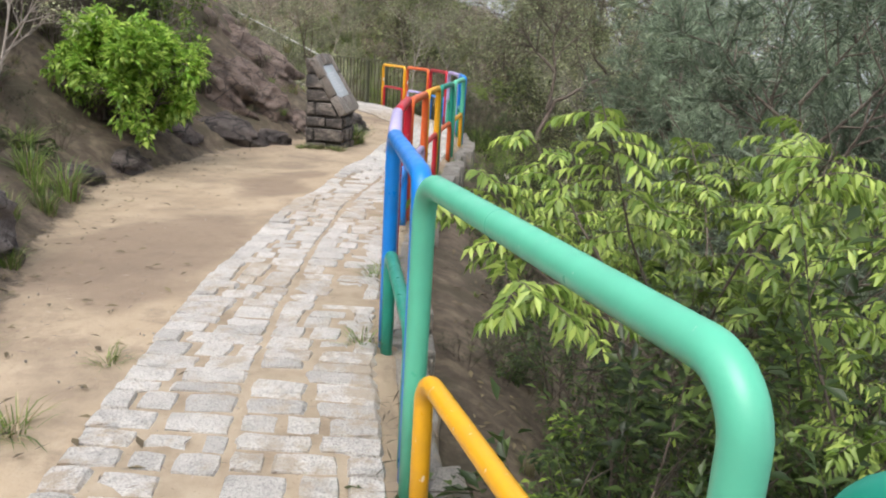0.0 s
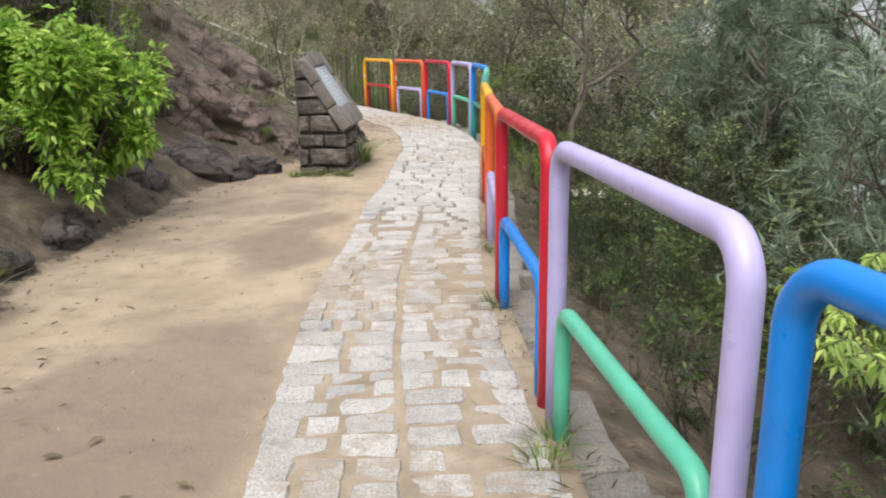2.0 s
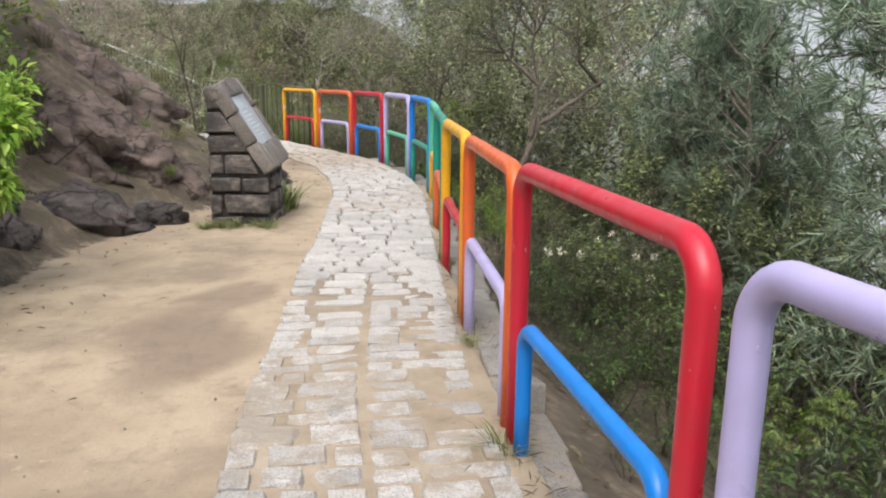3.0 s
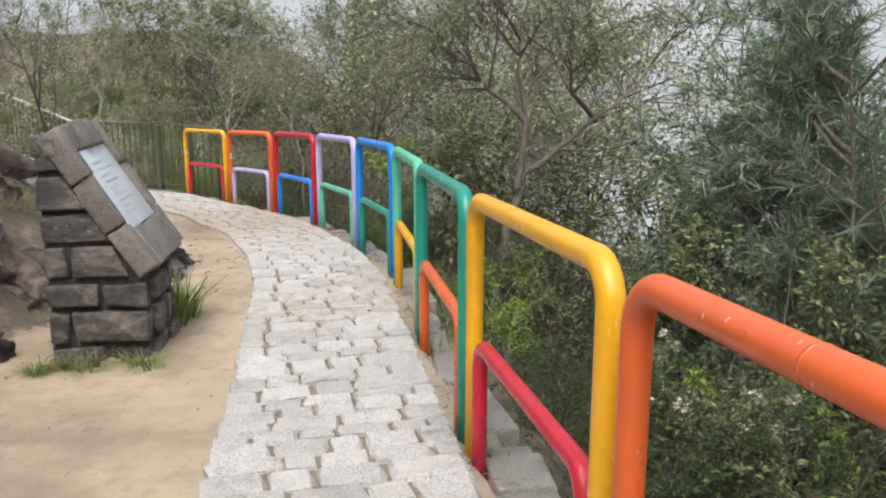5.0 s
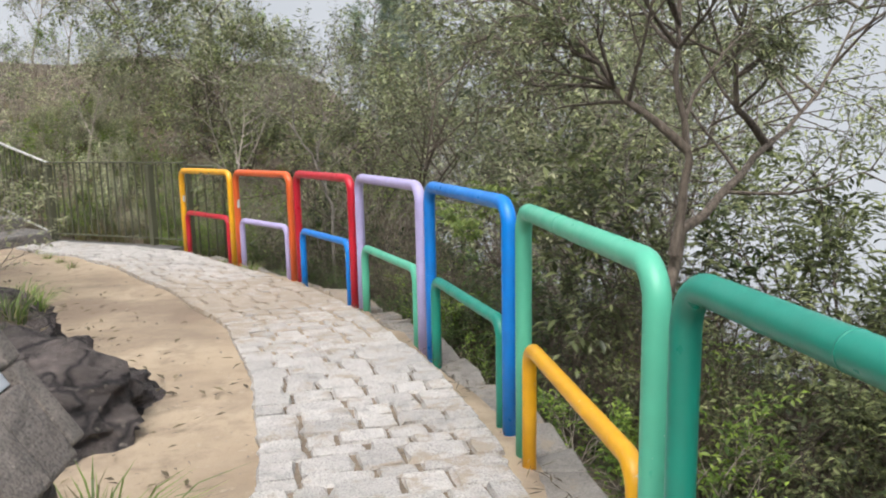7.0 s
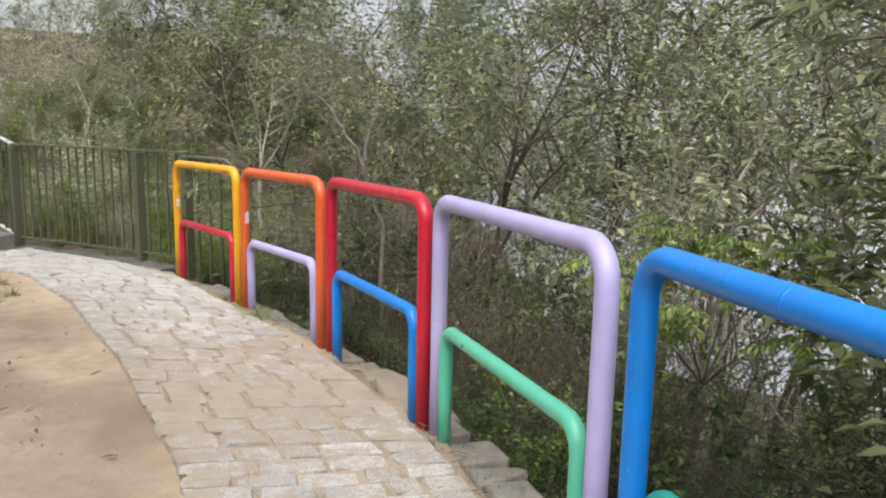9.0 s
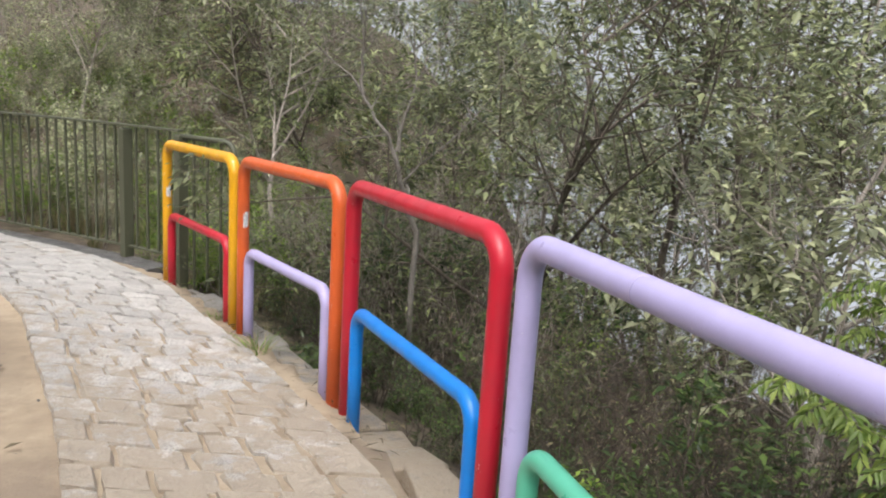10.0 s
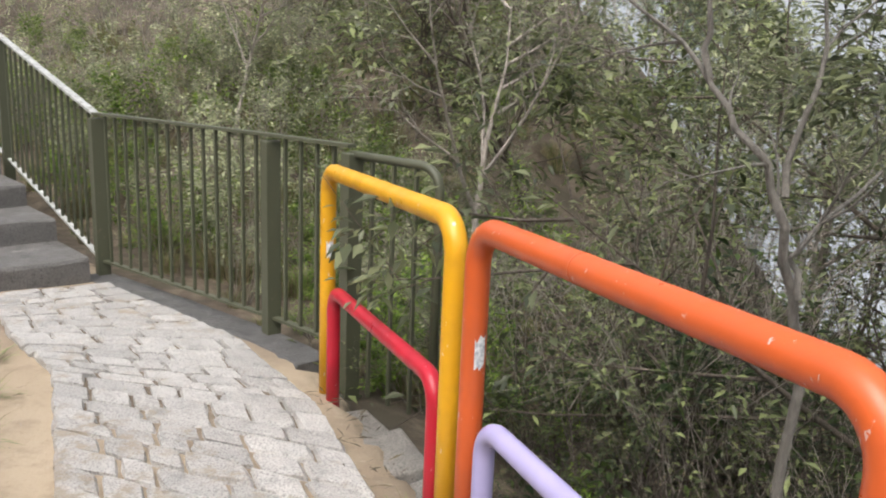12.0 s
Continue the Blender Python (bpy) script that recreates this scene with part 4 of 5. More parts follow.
def pinnate(name, label, group, seed, stems, height, fronds, pairs, leaflet, mat, lean=0.75, low=1.5):
    """A shrub of arching compound leaves: paired drooping leaflets along each stalk."""
    rng = random.Random(seed)
    sh, pos, way, nrm, sz = Shell(), [], [], [], []
    for s in range(stems):
        a = 2 * math.pi * (s + 0.6 * rng.random()) / stems
        d = Vector((math.cos(a) * lean * rng.uniform(0.5, 1.2), math.sin(a) * lean * rng.uniform(0.5, 1.2), 1)).normalized()
        pts, p = [], Vector((0, 0, -0.1))
        for k in range(6):
            pts.append(p.copy())
            d = (d + Vector((rng.uniform(-0.2, 0.2), rng.uniform(-0.2, 0.2), 0))).normalized()
            p = p + d * height * rng.uniform(0.8, 1.1) / 5
        sh.tube(pts, [0.011 - 0.0016 * i for i in range(6)], 6, cap=False)
        for fnd in range(fronds):
            t = low + (4.9 - low) * (fnd + rng.random()) / fronds
            i = min(int(t), 4)
            q = pts[i].lerp(pts[i + 1], t - i)
            b = rng.uniform(0, 2 * math.pi)
            fd = Vector((math.cos(b), math.sin(b), rng.uniform(0.15, 0.7))).normalized()
            length = leaflet * pairs * 0.42 * rng.uniform(0.8, 1.15)
            fp, stalk = q.copy(), [q.copy()]
            for k in range(pairs):
                fd = (fd + Vector((0, 0, -0.12))).normalized()
                fp = fp + fd * length / pairs
                stalk.append(fp.copy())
                sv = fd.cross(Vector((0, 0, 1))).normalized()
                for sg in (-1, 1):
                    pos.append(fp)
                    way.append(sv * sg + fd * rng.uniform(0.2, 0.9) + Vector((rng.uniform(-0.4, 0.4), rng.uniform(-0.4, 0.4), rng.uniform(-1.15, -0.1))))
                    nrm.append(Vector((0, 0, 1)) + fd * 0.3)
                    sz.append(leaflet * (0.65 + 0.5 * math.sin(math.pi * (k + 1) / (pairs + 1))) * rng.uniform(0.85, 1.15))
            pos.append(fp)
            way.append(fd + Vector((0, 0, -0.3)))
            nrm.append(Vector((0, 0, 1)))
            sz.append(leaflet)
            sh.tube(stalk[::2], 0.003, 3, cap=False)
    ob = thing(name, Matrix(), label, "shrub", group)
    part("branchwork", sh.mesh(name + "_stems", BARK, True), ob)
    part("foliage", leaves(name + "_leaflets", pos, way, nrm, sz, 0.32, mat, 0.2, 0.25), ob)
    return ob


KIND["pinnate"] = [pinnate("compound_leaf_shrub", "shrub with drooping yellow-green compound leaves beside the railing", "", s, 12, 1.8, 15, 7, 0.085, LEAF_LIME, 1.0, 3.0) for s in (91, 92)]
KIND["fern"] = [pinnate("fern_shrub", "low green shrub with feathery compound leaves on the slope", SLOPE, s, 6, 0.6, 6, 9, 0.085, LEAF_GREEN) for s in (95, 96)]

USED = set()
prng = random.Random(77)


def put(kind, x, y, scale=1.0, turn=None, tilt=0.0, z=None, tall=1.0):
    """Stands a plant of that kind on the ground."""
    src = prng.choice(KIND[kind])
    turn = prng.uniform(0, 360) if turn is None else turn
    z = spot(x, y) if z is None else z
    m = pose(x, y, z, tilt, 0, turn) @ Matrix.Diagonal((scale, scale, scale * tall, 1))
    if src.name not in USED:
        USED.add(src.name)
        src.matrix_world = m
        return src
    return copy_thing(src, m)


def dropped():
    """Kinds that were never stood anywhere leave no plant behind."""
    for obs in KIND.values():
        for ob in obs:
            if ob.name not in USED:
                for o in (*ob.children_recursive, ob):
                    bpy.data.objects.remove(o)


def outside(x, y):
    return float(beside(RAIL, np.array([x]), np.array([y]))[0])


REACH = {"shrub_g": 1.0, "shrub_o": 1.1, "shrub_l": 0.95, "twigs": 1.25, "fern": 0.75, "sapling": 1.75, "straw": 0.6, "short": 0.2, "tuft": 0.35, "pale": 1.35, "brush": 1.1}


def put_clear(kind, x, y, scale):
    """Stands a plant beyond the railing, small enough not to grow through it."""
    return put(kind, x, y, max(0.2, min(scale, (outside(x, y) - 0.1) / REACH[kind])))


# beside the sandy left edge
put("bright", -3.46, 9.1, 1.0, 20, z=0.08, tall=1.28)
put("shrub_l", -3.85, 11.6, 1.15, z=0.25)
put("shrub_l", -4.25, 11.3, 1.2, z=0.3)
put("shrub_l", -4.1, 12.1, 1.5, z=0.6)
put("shrub_l", -4.6, 11.6, 1.7, z=0.85)
put("shrub_g", -5.0, 12.2, 1.7, z=0.9)
put("shrub_g", -4.5, 12.0, 1.4, z=0.4)
put("shrub_g", -3.7, 11.4, 0.7, z=-0.2)
put("tree_a", -2.75, 16.4, 0.42, z=-0.3)
for x, y, s in ((-3.15, 6.75, 1.1), (-3.3, 6.5, 0.9), (-2.95, 5.5, 0.65), (-3.0, 5.35, 0.6), (-1.38, 12.35, 0.95), (-1.42, 12.15, 0.8), (-3.0, 14.9, 0.8), (-2.35, 15.6, 0.8), (-3.0, 16.6, 0.9), (-2.5, 3.9, 0.6), (-3.6, 5.9, 1.0), (-3.7, 7.2, 0.9)):
    put("tuft", x, y, s)
for x, y, s in ((-2.45, 14.75, 0.8), (-2.25, 14.95, 0.75), (-2.65, 15.2, 0.9), (-2.85, 15.55, 0.8), (-2.2, 15.3, 0.6)):
    put("tuft", x, y, s, z=-0.5)
for k in range(17):
    x, y = -2.05 + 0.6 * prng.random(), 11.42 + prng.uniform(-0.14, 0.05)
    put("short", x, y, prng.uniform(0.4, 1.15))
for x, y in ((-1.45, 2.6), (-1.5, 2.45), (-1.4, 3.3), (-2.0, 3.3), (-2.15, 3.6), (-2.3, 3.9), (-2.0, 3.0), (-2.45, 3.75), (-1.9, 2.7), (-2.8, 19.45), (-3.0, 19.85), (-3.2, 20.2), (-0.36, 5.15), (-0.35, 3.7), (-0.4, 6.75), (-0.12, 9.85), (-0.3, 8.0), (0.05, 11.3), (-0.42, 5.0), (-0.9, 18.4), (-1.2, 19.1)):
    put("short", x, y, prng.uniform(0.6, 1.1))
for x, y, s in ((-2.75, 13.5, 0.5), (-2.6, 13.8, 0.5), (-2.9, 14.0, 0.6), (-2.5, 14.3, 0.5), (-3.0, 13.6, 0.5), (-2.7, 14.6, 0.6), (-3.1, 14.5, 0.6)):
    put("straw", x, y, s, z=-0.2)
# dark thicket on the bank
def bank_x(y):
    return float(np.interp(y, [p[1] for p in BANK], [p[0] for p in BANK]))


for x, y, s in ((-3.3, 17.8, 0.9), (-3.9, 18.6, 1.0), (-4.4, 19.6, 1.0), (-3.5, 16.8, 1.0), (-4.8, 18.0, 1.2), (-5.2, 19.0, 1.2), (-4.3, 16.9, 1.1)):
    put("brush", x, y, s)
for x, y, s in ((-3.75, 15.3, 0.7), (-4.1, 14.9, 0.7), (-4.3, 15.6, 0.8), (-3.4, 15.9, 0.7), (-4.7, 14.9, 0.7), (-3.2, 16.4, 0.7)):
    put("straw", x, y, s, z=max(spot(x, y), 0.35))
for k in range(95):
    y = prng.uniform(4.2, 11)
    off = prng.uniform(0.35, 2.6)
    kind = prng.choice(("dead", "tuft", "shrub_o", "short", "fern", "dead", "twigs"))
    put(kind, bank_x(y) - off, y, prng.uniform(0.35, 0.55) * (1.5 if kind == "short" else 1) * (1 + 0.35 * off))
for k in range(36):
    y = prng.uniform(5.6, 12.6)
    put("dead", bank_x(y) - prng.uniform(0.9, 4.0), y, prng.uniform(0.7, 1.25))
for k in range(70):
    y = prng.uniform(8.6, 14.2)
    kind = prng.choice(("dead", "straw", "tuft", "short", "dead", "straw"))
    put(kind, bank_x(y) - prng.uniform(0.5, 3.0), y, prng.uniform(0.3, 0.6))
put("tree_b", -4.0, 7.05, 0.5, 40)
for x, y, s in ((-3.3, 11.9, 0.5), (-2.95, 12.15, 0.45), (-3.05, 12.0, 0.4), (-2.45, 12.35, 0.4)):
    put("tuft", x, y, s, z=-0.28)
for x, y, s in ((-2.5, 4.6, 0.6), (-2.75, 4.95, 0.7), (-3.0, 6.1, 0.8), (-3.15, 6.3, 0.7), (-2.6, 4.3, 0.5)):
    put("tuft", x, y, s)
for x, y in ((-2.35, 3.75), (-2.5, 4.0), (-2.25, 3.5), (-2.6, 3.8), (-2.1, 3.25), (-2.45, 3.55)):
    put("shrub_l", x, y, 0.16)
for k in range(26):
    y = prng.uniform(6.0, 12.5)
    put(prng.choice(("twigs", "shrub_o", "twigs", "twigs", "shrub_g")), bank_x(y) - prng.uniform(1.3, 4.2), y, prng.uniform(0.8, 1.4))
for k in range(26):
    y = prng.uniform(13, 21)
    off = prng.uniform(2.8, 7) if y < 17 else prng.uniform(0.9, 6)
    put(prng.choice(("shrub_o", "straw", "shrub_g", "twigs", "straw", "shrub_l")), bank_x(y) - off, y, prng.uniform(0.7, 1.2))
for x, y, s, kd in ((-6.6, 9.0, 0.8, "tree_b"), (-7.4, 12.5, 0.9, "tree_a"), (-6.2, 17.5, 0.65, "tree_b"), (-7.6, 20.0, 0.8, "tree_a"), (-9.5, 16.0, 1.0, "tree_b"), (-5.6, 6.6, 0.7, "tree_b")):
    put(kd, x, y, s)
# compound-leaved shrubs just past the railing
put("pinnate", 1.1, 3.4, 0.85, 10, z=-0.1)
put("pinnate", 1.62, 3.9, 0.85, 80, z=-0.16)
put("pinnate", 1.15, 4.9, 0.7, 120, z=-0.35)
put("pinnate", 1.75, 2.75, 0.6, 200, z=-0.3)
for x, y, s in ((0.7, 2.7, 0.75), (1.0, 2.3, 0.6), (1.3, 3.0, 0.8), (1.5, 2.2, 0.8), (0.75, 3.7, 0.8), (1.2, 4.1, 0.9), (0.95, 1.6, 0.6), (1.8, 3.2, 0.9), (2.1, 2.6, 1.0)):
    put_clear("shrub_g", x, y, s)
put("pinnate", 0.85, 15.6, 0.5, 60, z=-0.42)
put("pinnate", 1.6, 8.2, 0.55, 160, z=-1.3)
for x, y, s in ((0.75, 13.9, 0.75), (0.6, 14.9, 0.7), (0.95, 13.1, 0.85), (0.5, 16.3, 0.65), (1.5, 14.6, 0.9), (0.7, 12.2, 0.7)):
    put_clear("shrub_l", x, y, s)


def rail_x(y):
    return float(np.interp(y, [p[1] for p in RAIL[:-4]], [p[0] for p in RAIL[:-4]]))


# undergrowth on the slope to the right
for k in range(150):
    y = prng.uniform(-1, 23)
    off = 0.8 + 6.5 * prng.random() ** 1.5
    kind = prng.choice(("shrub_g", "shrub_o", "twigs", "shrub_o", "fern", "shrub_g", "shrub_g", "shrub_l"))
    s = prng.uniform(0.45, 0.7) if off < 1.3 else prng.uniform(0.75, 1.2)
    put_clear(kind, rail_x(y) + off, y, s)
# low ground cover against the wall
for k in range(140):
    y = prng.uniform(1.0, 20)
    put_clear(prng.choice(("fern", "short", "straw", "shrub_g", "shrub_o", "shrub_o")), rail_x(y) + prng.uniform(0.42, 1.5), y, prng.uniform(0.25, 0.45))
# brown tangle of twigs below the bend
for k in range(64):
    y = prng.uniform(12.5, 22)
    put_clear("twigs", rail_x(y) + prng.uniform(0.9, 3.4), y, prng.uniform(0.8, 1.6))
# dense understory below the railing, its tops about level with the path's handrail
for k in range(60):
    y = prng.uniform(9.5, 22.5)
    off = prng.uniform(1.3, 4.2)
    x = rail_x(y) + off
    kind = prng.choice(("twigs", "twigs", "sapling", "sapling", "shrub_o") if y < 15.5 else ("twigs", "twigs", "shrub_o"))
    high = {"twigs": 1.6, "sapling": 3.1, "shrub_o": 1.35}[kind]
    s = (level(y) + prng.uniform(0.1, 0.95) - spot(x, y)) / high
    put_clear(kind, x, y, min(s, 1.9 if kind == "twigs" else 1.4))
for x, y, top in ((2.7, 13.4, -0.2), (3.2, 13.9, -0.2), (3.4, 14.7, 0.0), (3.9, 13.3, -0.1), (4.3, 14.8, 0.0), (2.6, 12.7, -0.2), (4.9, 14.1, 0.1), (3.0, 15.9, 0.1), (5.6, 13.2, 0.0), (4.0, 16.4, 0.2), (5.2, 16.0, 0.2), (6.3, 15.0, 0.2), (2.2, 11.9, -0.1), (2.5, 10.9, -0.1), (3.1, 11.6, 0.0), (2.0, 13.0, -0.2)):
    put("sapling", x, y, (top - spot(x, y)) / 3.0)
TAKEN = []


def room(x, y, gap):
    """Whether a plant fits there without crowding the others."""
    if any((x - a) ** 2 + (y - b) ** 2 < gap * gap for a, b in TAKEN):
        return False
    TAKEN.append((x, y))
    return True


def in_wood(x, y):
    """The wood ends where the slope opens to the misty valley."""
    return math.degrees(math.atan2(x + 0.85, y - 9.9)) < 27


def skyline(x, y):
    """How high the wood stands: tall up the hill, low in the saddle, taller again beside the valley."""
    a, far = math.degrees(math.atan2(x + 0.85, y - 9.9)), math.hypot(x + 0.85, y - 9.9)
    return 0.8 + far * float(np.interp(a, (-4, 2, 5, 13, 18, 27), (0.15, 0.11, 0.035, 0.03, 0.1, 0.11)))


# brush on the rising ground ahead, low by the fence and taller up the hill
for k in range(420):
    x, y = prng.uniform(-10, 8), prng.uniform(20.5, 33)
    off = outside(x, y)
    if off < 0.55 or not in_wood(x, y) or not room(x, y, 1.05):
        continue
    kind = prng.choice(("straw", "shrub_l", "straw", "shrub_o", "brush") if off < 2.2 else ("brush", "sapling", "pale", "shrub_l", "sapling", "twigs"))
    put(kind, x, y, (0.5 if kind != "straw" else 0.8) + 0.09 * min(off, 9) + prng.uniform(0, 0.3))
# dense straw and young growth behind the iron fence
for k in range(330):
    x, y = prng.uniform(-8, 0.5), prng.uniform(20.4, 30)
    off = outside(x, y)
    if 0.6 < off < 8:
        kind = prng.choice(("straw", "straw", "straw", "straw", "straw", "shrub_l", "brush", "pale"))
        put(kind, x, y, prng.uniform(0.75, 1.3) * (0.55 if kind in ("shrub_l", "brush", "pale") else 1))
# close growth right behind the fence and beside the steps
for k in range(260):
    x, y = prng.uniform(-7.5, -0.9), prng.uniform(20.4, 27)
    off = outside(x, y)
    if 0.3 < off < 3.2:
        kind = prng.choice(("straw", "straw", "straw", "tuft", "brush", "shrub_l"))
        put_clear(kind, x, y, prng.uniform(0.6, 1.1) * (0.8 if kind in ("brush", "shrub_l") else 1.0))
put("fern", -0.62, 18.75, 0.75, z=-1.15)
put("fern", -0.35, 19.1, 0.8, z=-1.25)
# pines on the slope
for x, y, s in ((4.85, 13.5, 1.1), (3.5, 8.6, 1.0), (3.75, 12.2, 0.6), (4.7, 5.4, 1.15), (3.3, 6.5, 0.92), (6.0, 10.4, 1.3), (2.75, 12.1, 0.6), (3.3, 11.6, 0.9)):
    put("pine", x, y, s)
# a shrub with white blossom low on the slope
bloom = plant("flowering_shrub", "green shrub with clusters of white blossom on the slope", "shrub", "", 57, TWIG_DARK, LEAF_GREEN, 0.9, 0.012, (5, 4), 0.7, 0.2, 0.05, 8, 0.045, 0.42, 0.05, 6, 0.8, 0.3)
frng = random.Random(4)
for k in range(12):
    c = Vector((frng.uniform(-0.45, 0.45), frng.uniform(-0.45, 0.45), frng.uniform(0.55, 0.95)))
    rays = [Vector([frng.gauss(0, 1) for _ in range(3)]).normalized() for _ in range(26)]
    part("blossom", leaves("blossom", [c + r * 0.012 for r in rays], rays, [Vector((0.1, 0.2, 1))] * 26, [frng.uniform(0.022, 0.04) for _ in rays], 0.6, PETAL), bloom, "cluster of white petals")
bloom.matrix_world = pose(1.75, 11.7, spot(1.75, 11.7) + 0.1)
copy_thing(bloom, pose(1.1, 10.4, spot(1.1, 10.4), 0, 0, 130))


def leaning_tree(label, seed, wood, leaf, boughs, radius, twigs, spray=1.0, per=7):
    """A crooked tree: each bough is a few bends in space, with twigs along its upper part."""
    rng = random.Random(seed)
    sh, tips = Shell(), []
    for b, bends in enumerate(boughs):
        pts = []
        for p, q in zip(bends, bends[1:]):
            for k in range(4):
                pts.append(Vector(p).lerp(Vector(q), k / 4) + Vector([rng.uniform(-0.02, 0.02) for _ in range(3)]))
        pts.append(Vector(bends[-1]))
        r0 = radius if b == 0 else radius * 0.6
        sh.tube(pts, [r0 * (1 - 0.93 * i / (len(pts) - 1)) for i in range(len(pts))], 8, cap=False)
        for k in range(twigs):
            i = rng.randrange(len(pts) // 3, len(pts) - 1)
            d = (pts[i + 1] - pts[i]).normalized()
            side = d.cross(Vector([rng.gauss(0, 1) for _ in range(3)])).normalized()
            grow(rng, sh, tips, pts[i], d * 0.7 + side, spray * rng.uniform(0.5, 1.1), radius * 0.28, 2, (5, 4), 0.65, 0.2, 0.05, 5, 0.25)
    ob = thing("leaning_tree", Matrix(), label, "tree")
    part("trunk", sh.mesh("leaning_tree_wood", wood, True), ob)
    part("crown", leaves("leaning_tree_crown", *leaf_cloud(rng, tips, per, 0.062, 0.08), 0.3, leaf, 0.25, 0.1), ob)


leaning_tree("pale grey crooked tree leaning over the slope", 3, BARK_GREY, LEAF_OLIVE, [[(0.05, 19.4, -1.9), (0.0, 19.3, -0.45), (-0.13, 19.23, -0.03), (-0.24, 19.25, 0.2), (-0.38, 19.42, 0.42), (-0.66, 19.55, 0.66), (-0.95, 19.6, 1.2)], [(-0.15, 19.25, 0.05), (-0.05, 19.35, 0.5), (-0.08, 19.45, 1.2)], [(-0.06, 19.27, -0.25), (-0.08, 19.28, -0.1), (0.35, 19.5, 0.25), (0.75, 19.7, 0.8)], [(-0.36, 19.4, 0.38), (-0.36, 19.45, 0.7), (-0.42, 19.5, 1.2)]], 0.021, 7, 0.6, 2)
for x, y, s in ((-0.3, 20.6, 0.9), (0.1, 20.2, 0.8), (0.5, 20.6, 1.0), (-0.7, 21.0, 0.8), (0.2, 21.3, 1.1), (0.9, 20.2, 1.0), (-0.2, 21.8, 1.0), (0.7, 21.6, 1.2), (0.5, 19.6, 0.7), (1.1, 19.3, 0.9)):
    put_clear("pale", x, y, s)
leaning_tree("dark crooked tree with spreading half-bare branches on the slope", 6, BARK, LEAF_OLIVE, [[(1.45, 14.4, -1.9), (1.5, 14.45, -0.6), (1.75, 14.6, -0.1), (2.55, 15.1, 0.28), (3.44, 15.7, 0.7), (4.3, 16.2, 1.6)], [(1.62, 14.5, -0.2), (1.72, 14.5, 0.35), (1.62, 14.55, 0.85), (1.72, 14.6, 1.5), (1.65, 14.7, 2.1)], [(2.75, 15.25, 0.36), (2.45, 15.2, 0.62), (2.4, 15.2, 1.05), (2.65, 15.3, 1.7)], [(1.72, 14.5, 0.4), (1.3, 14.7, 0.8), (0.95, 14.8, 1.3)]], 0.055, 12, 1.0, 5)
# brush on the far shoulder of the slope
for k in range(26):
    x, y = prng.uniform(5.5, 13), prng.uniform(5, 26)
    put(prng.choice(("brush", "shrub_o", "shrub_g")), x, y, prng.uniform(1.0, 1.9))
# crooked bare trees, then the leafy trees of the wood
put("bare", 3.0, 17.0, 0.8, 140)
put("tree_l", -0.94, 22.1, 0.8)
put("tree_l", -3.6, 25.2, 0.8)
put("sapling", 1.55, 16.4, 0.8)
for x, y, s, kd in ((2.5, 17.6, 0.95, "sapling"), (4.3, 20.6, 1.05, "tree_a"), (2.8, 20.4, 0.9, "tree_l"), (3.6, 22.4, 1.1, "tree_a"), (5.6, 22.6, 1.2, "tree_a")):
    put(kd, x, y, s)
TAKEN.clear()
for k in range(260):
    x, y = prng.uniform(0.2, 9), prng.uniform(17.5, 27)
    if not 8 < math.degrees(math.atan2(x + 0.62, y - 14.1)) < 35 or not in_wood(x, y) or outside(x, y) < 2.6 or not room(x, y, 1.6):
        continue
    top = skyline(x, y) + prng.uniform(-0.4, 0.2)
    put(prng.choice(("tree_a", "tree_a", "tree_l", "tree_b")), x, y, min(max((top - spot(x, y)) / 4.3, 0.5), 1.5))
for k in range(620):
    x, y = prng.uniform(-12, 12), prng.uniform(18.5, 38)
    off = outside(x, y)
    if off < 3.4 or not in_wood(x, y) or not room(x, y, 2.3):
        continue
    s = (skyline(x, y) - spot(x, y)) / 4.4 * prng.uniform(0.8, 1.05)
    # Up the hill only haze-paled kinds stand, to brighten that side.
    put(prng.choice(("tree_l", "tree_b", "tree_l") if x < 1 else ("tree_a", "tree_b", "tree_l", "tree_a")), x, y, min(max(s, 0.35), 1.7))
# a dark pine far behind, seen over the lower trees
for x, y, top in ((3.1, 38.5, 4.4), (4.6, 37.5, 3.4)):
    put("pine", x, y, (top - spot(x, y)) / 5.0)
dropped()

# ---- paving: granite setts in sand, and the coping of the retaining wall ----


def along(poly, n):
    pts = np.array(poly, float)
    d = np.concatenate([[0], np.cumsum(np.hypot(*np.diff(pts, axis=0).T))])
    s = np.linspace(0, d[-1], n)
    return np.stack([np.interp(s, d, pts[:, 0]), np.interp(s, d, pts[:, 1])], 1)


def between(s):
    """The path's left and right edge at the share s of its length."""
    k = s * (len(LEFT) - 1)
    i = min(int(k), len(LEFT) - 2)
    t = k - i
    return (Vector(LEFT[i]).lerp(Vector(LEFT[i + 1]), t), Vector(RIGHT[i]).lerp(Vector(RIGHT[i + 1]), t))


bed = Shell()
N = 170
for k in range(N + 1):
    a, b = between(k / N)
    for j in range(7):
        p = a.lerp(b, -0.03 + 1.06 * j / 6)
        bed.v.append(Vector((p.x, p.y, spot(p.x, p.y) + (0.012 if 0 < j < 6 else -0.03))))
for k in range(N):
    for j in range(6):
        q = 7 * k + j
        bed.f.append((q, q + 1, q + 8, q + 7))
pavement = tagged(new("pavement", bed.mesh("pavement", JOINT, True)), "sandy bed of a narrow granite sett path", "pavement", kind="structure")

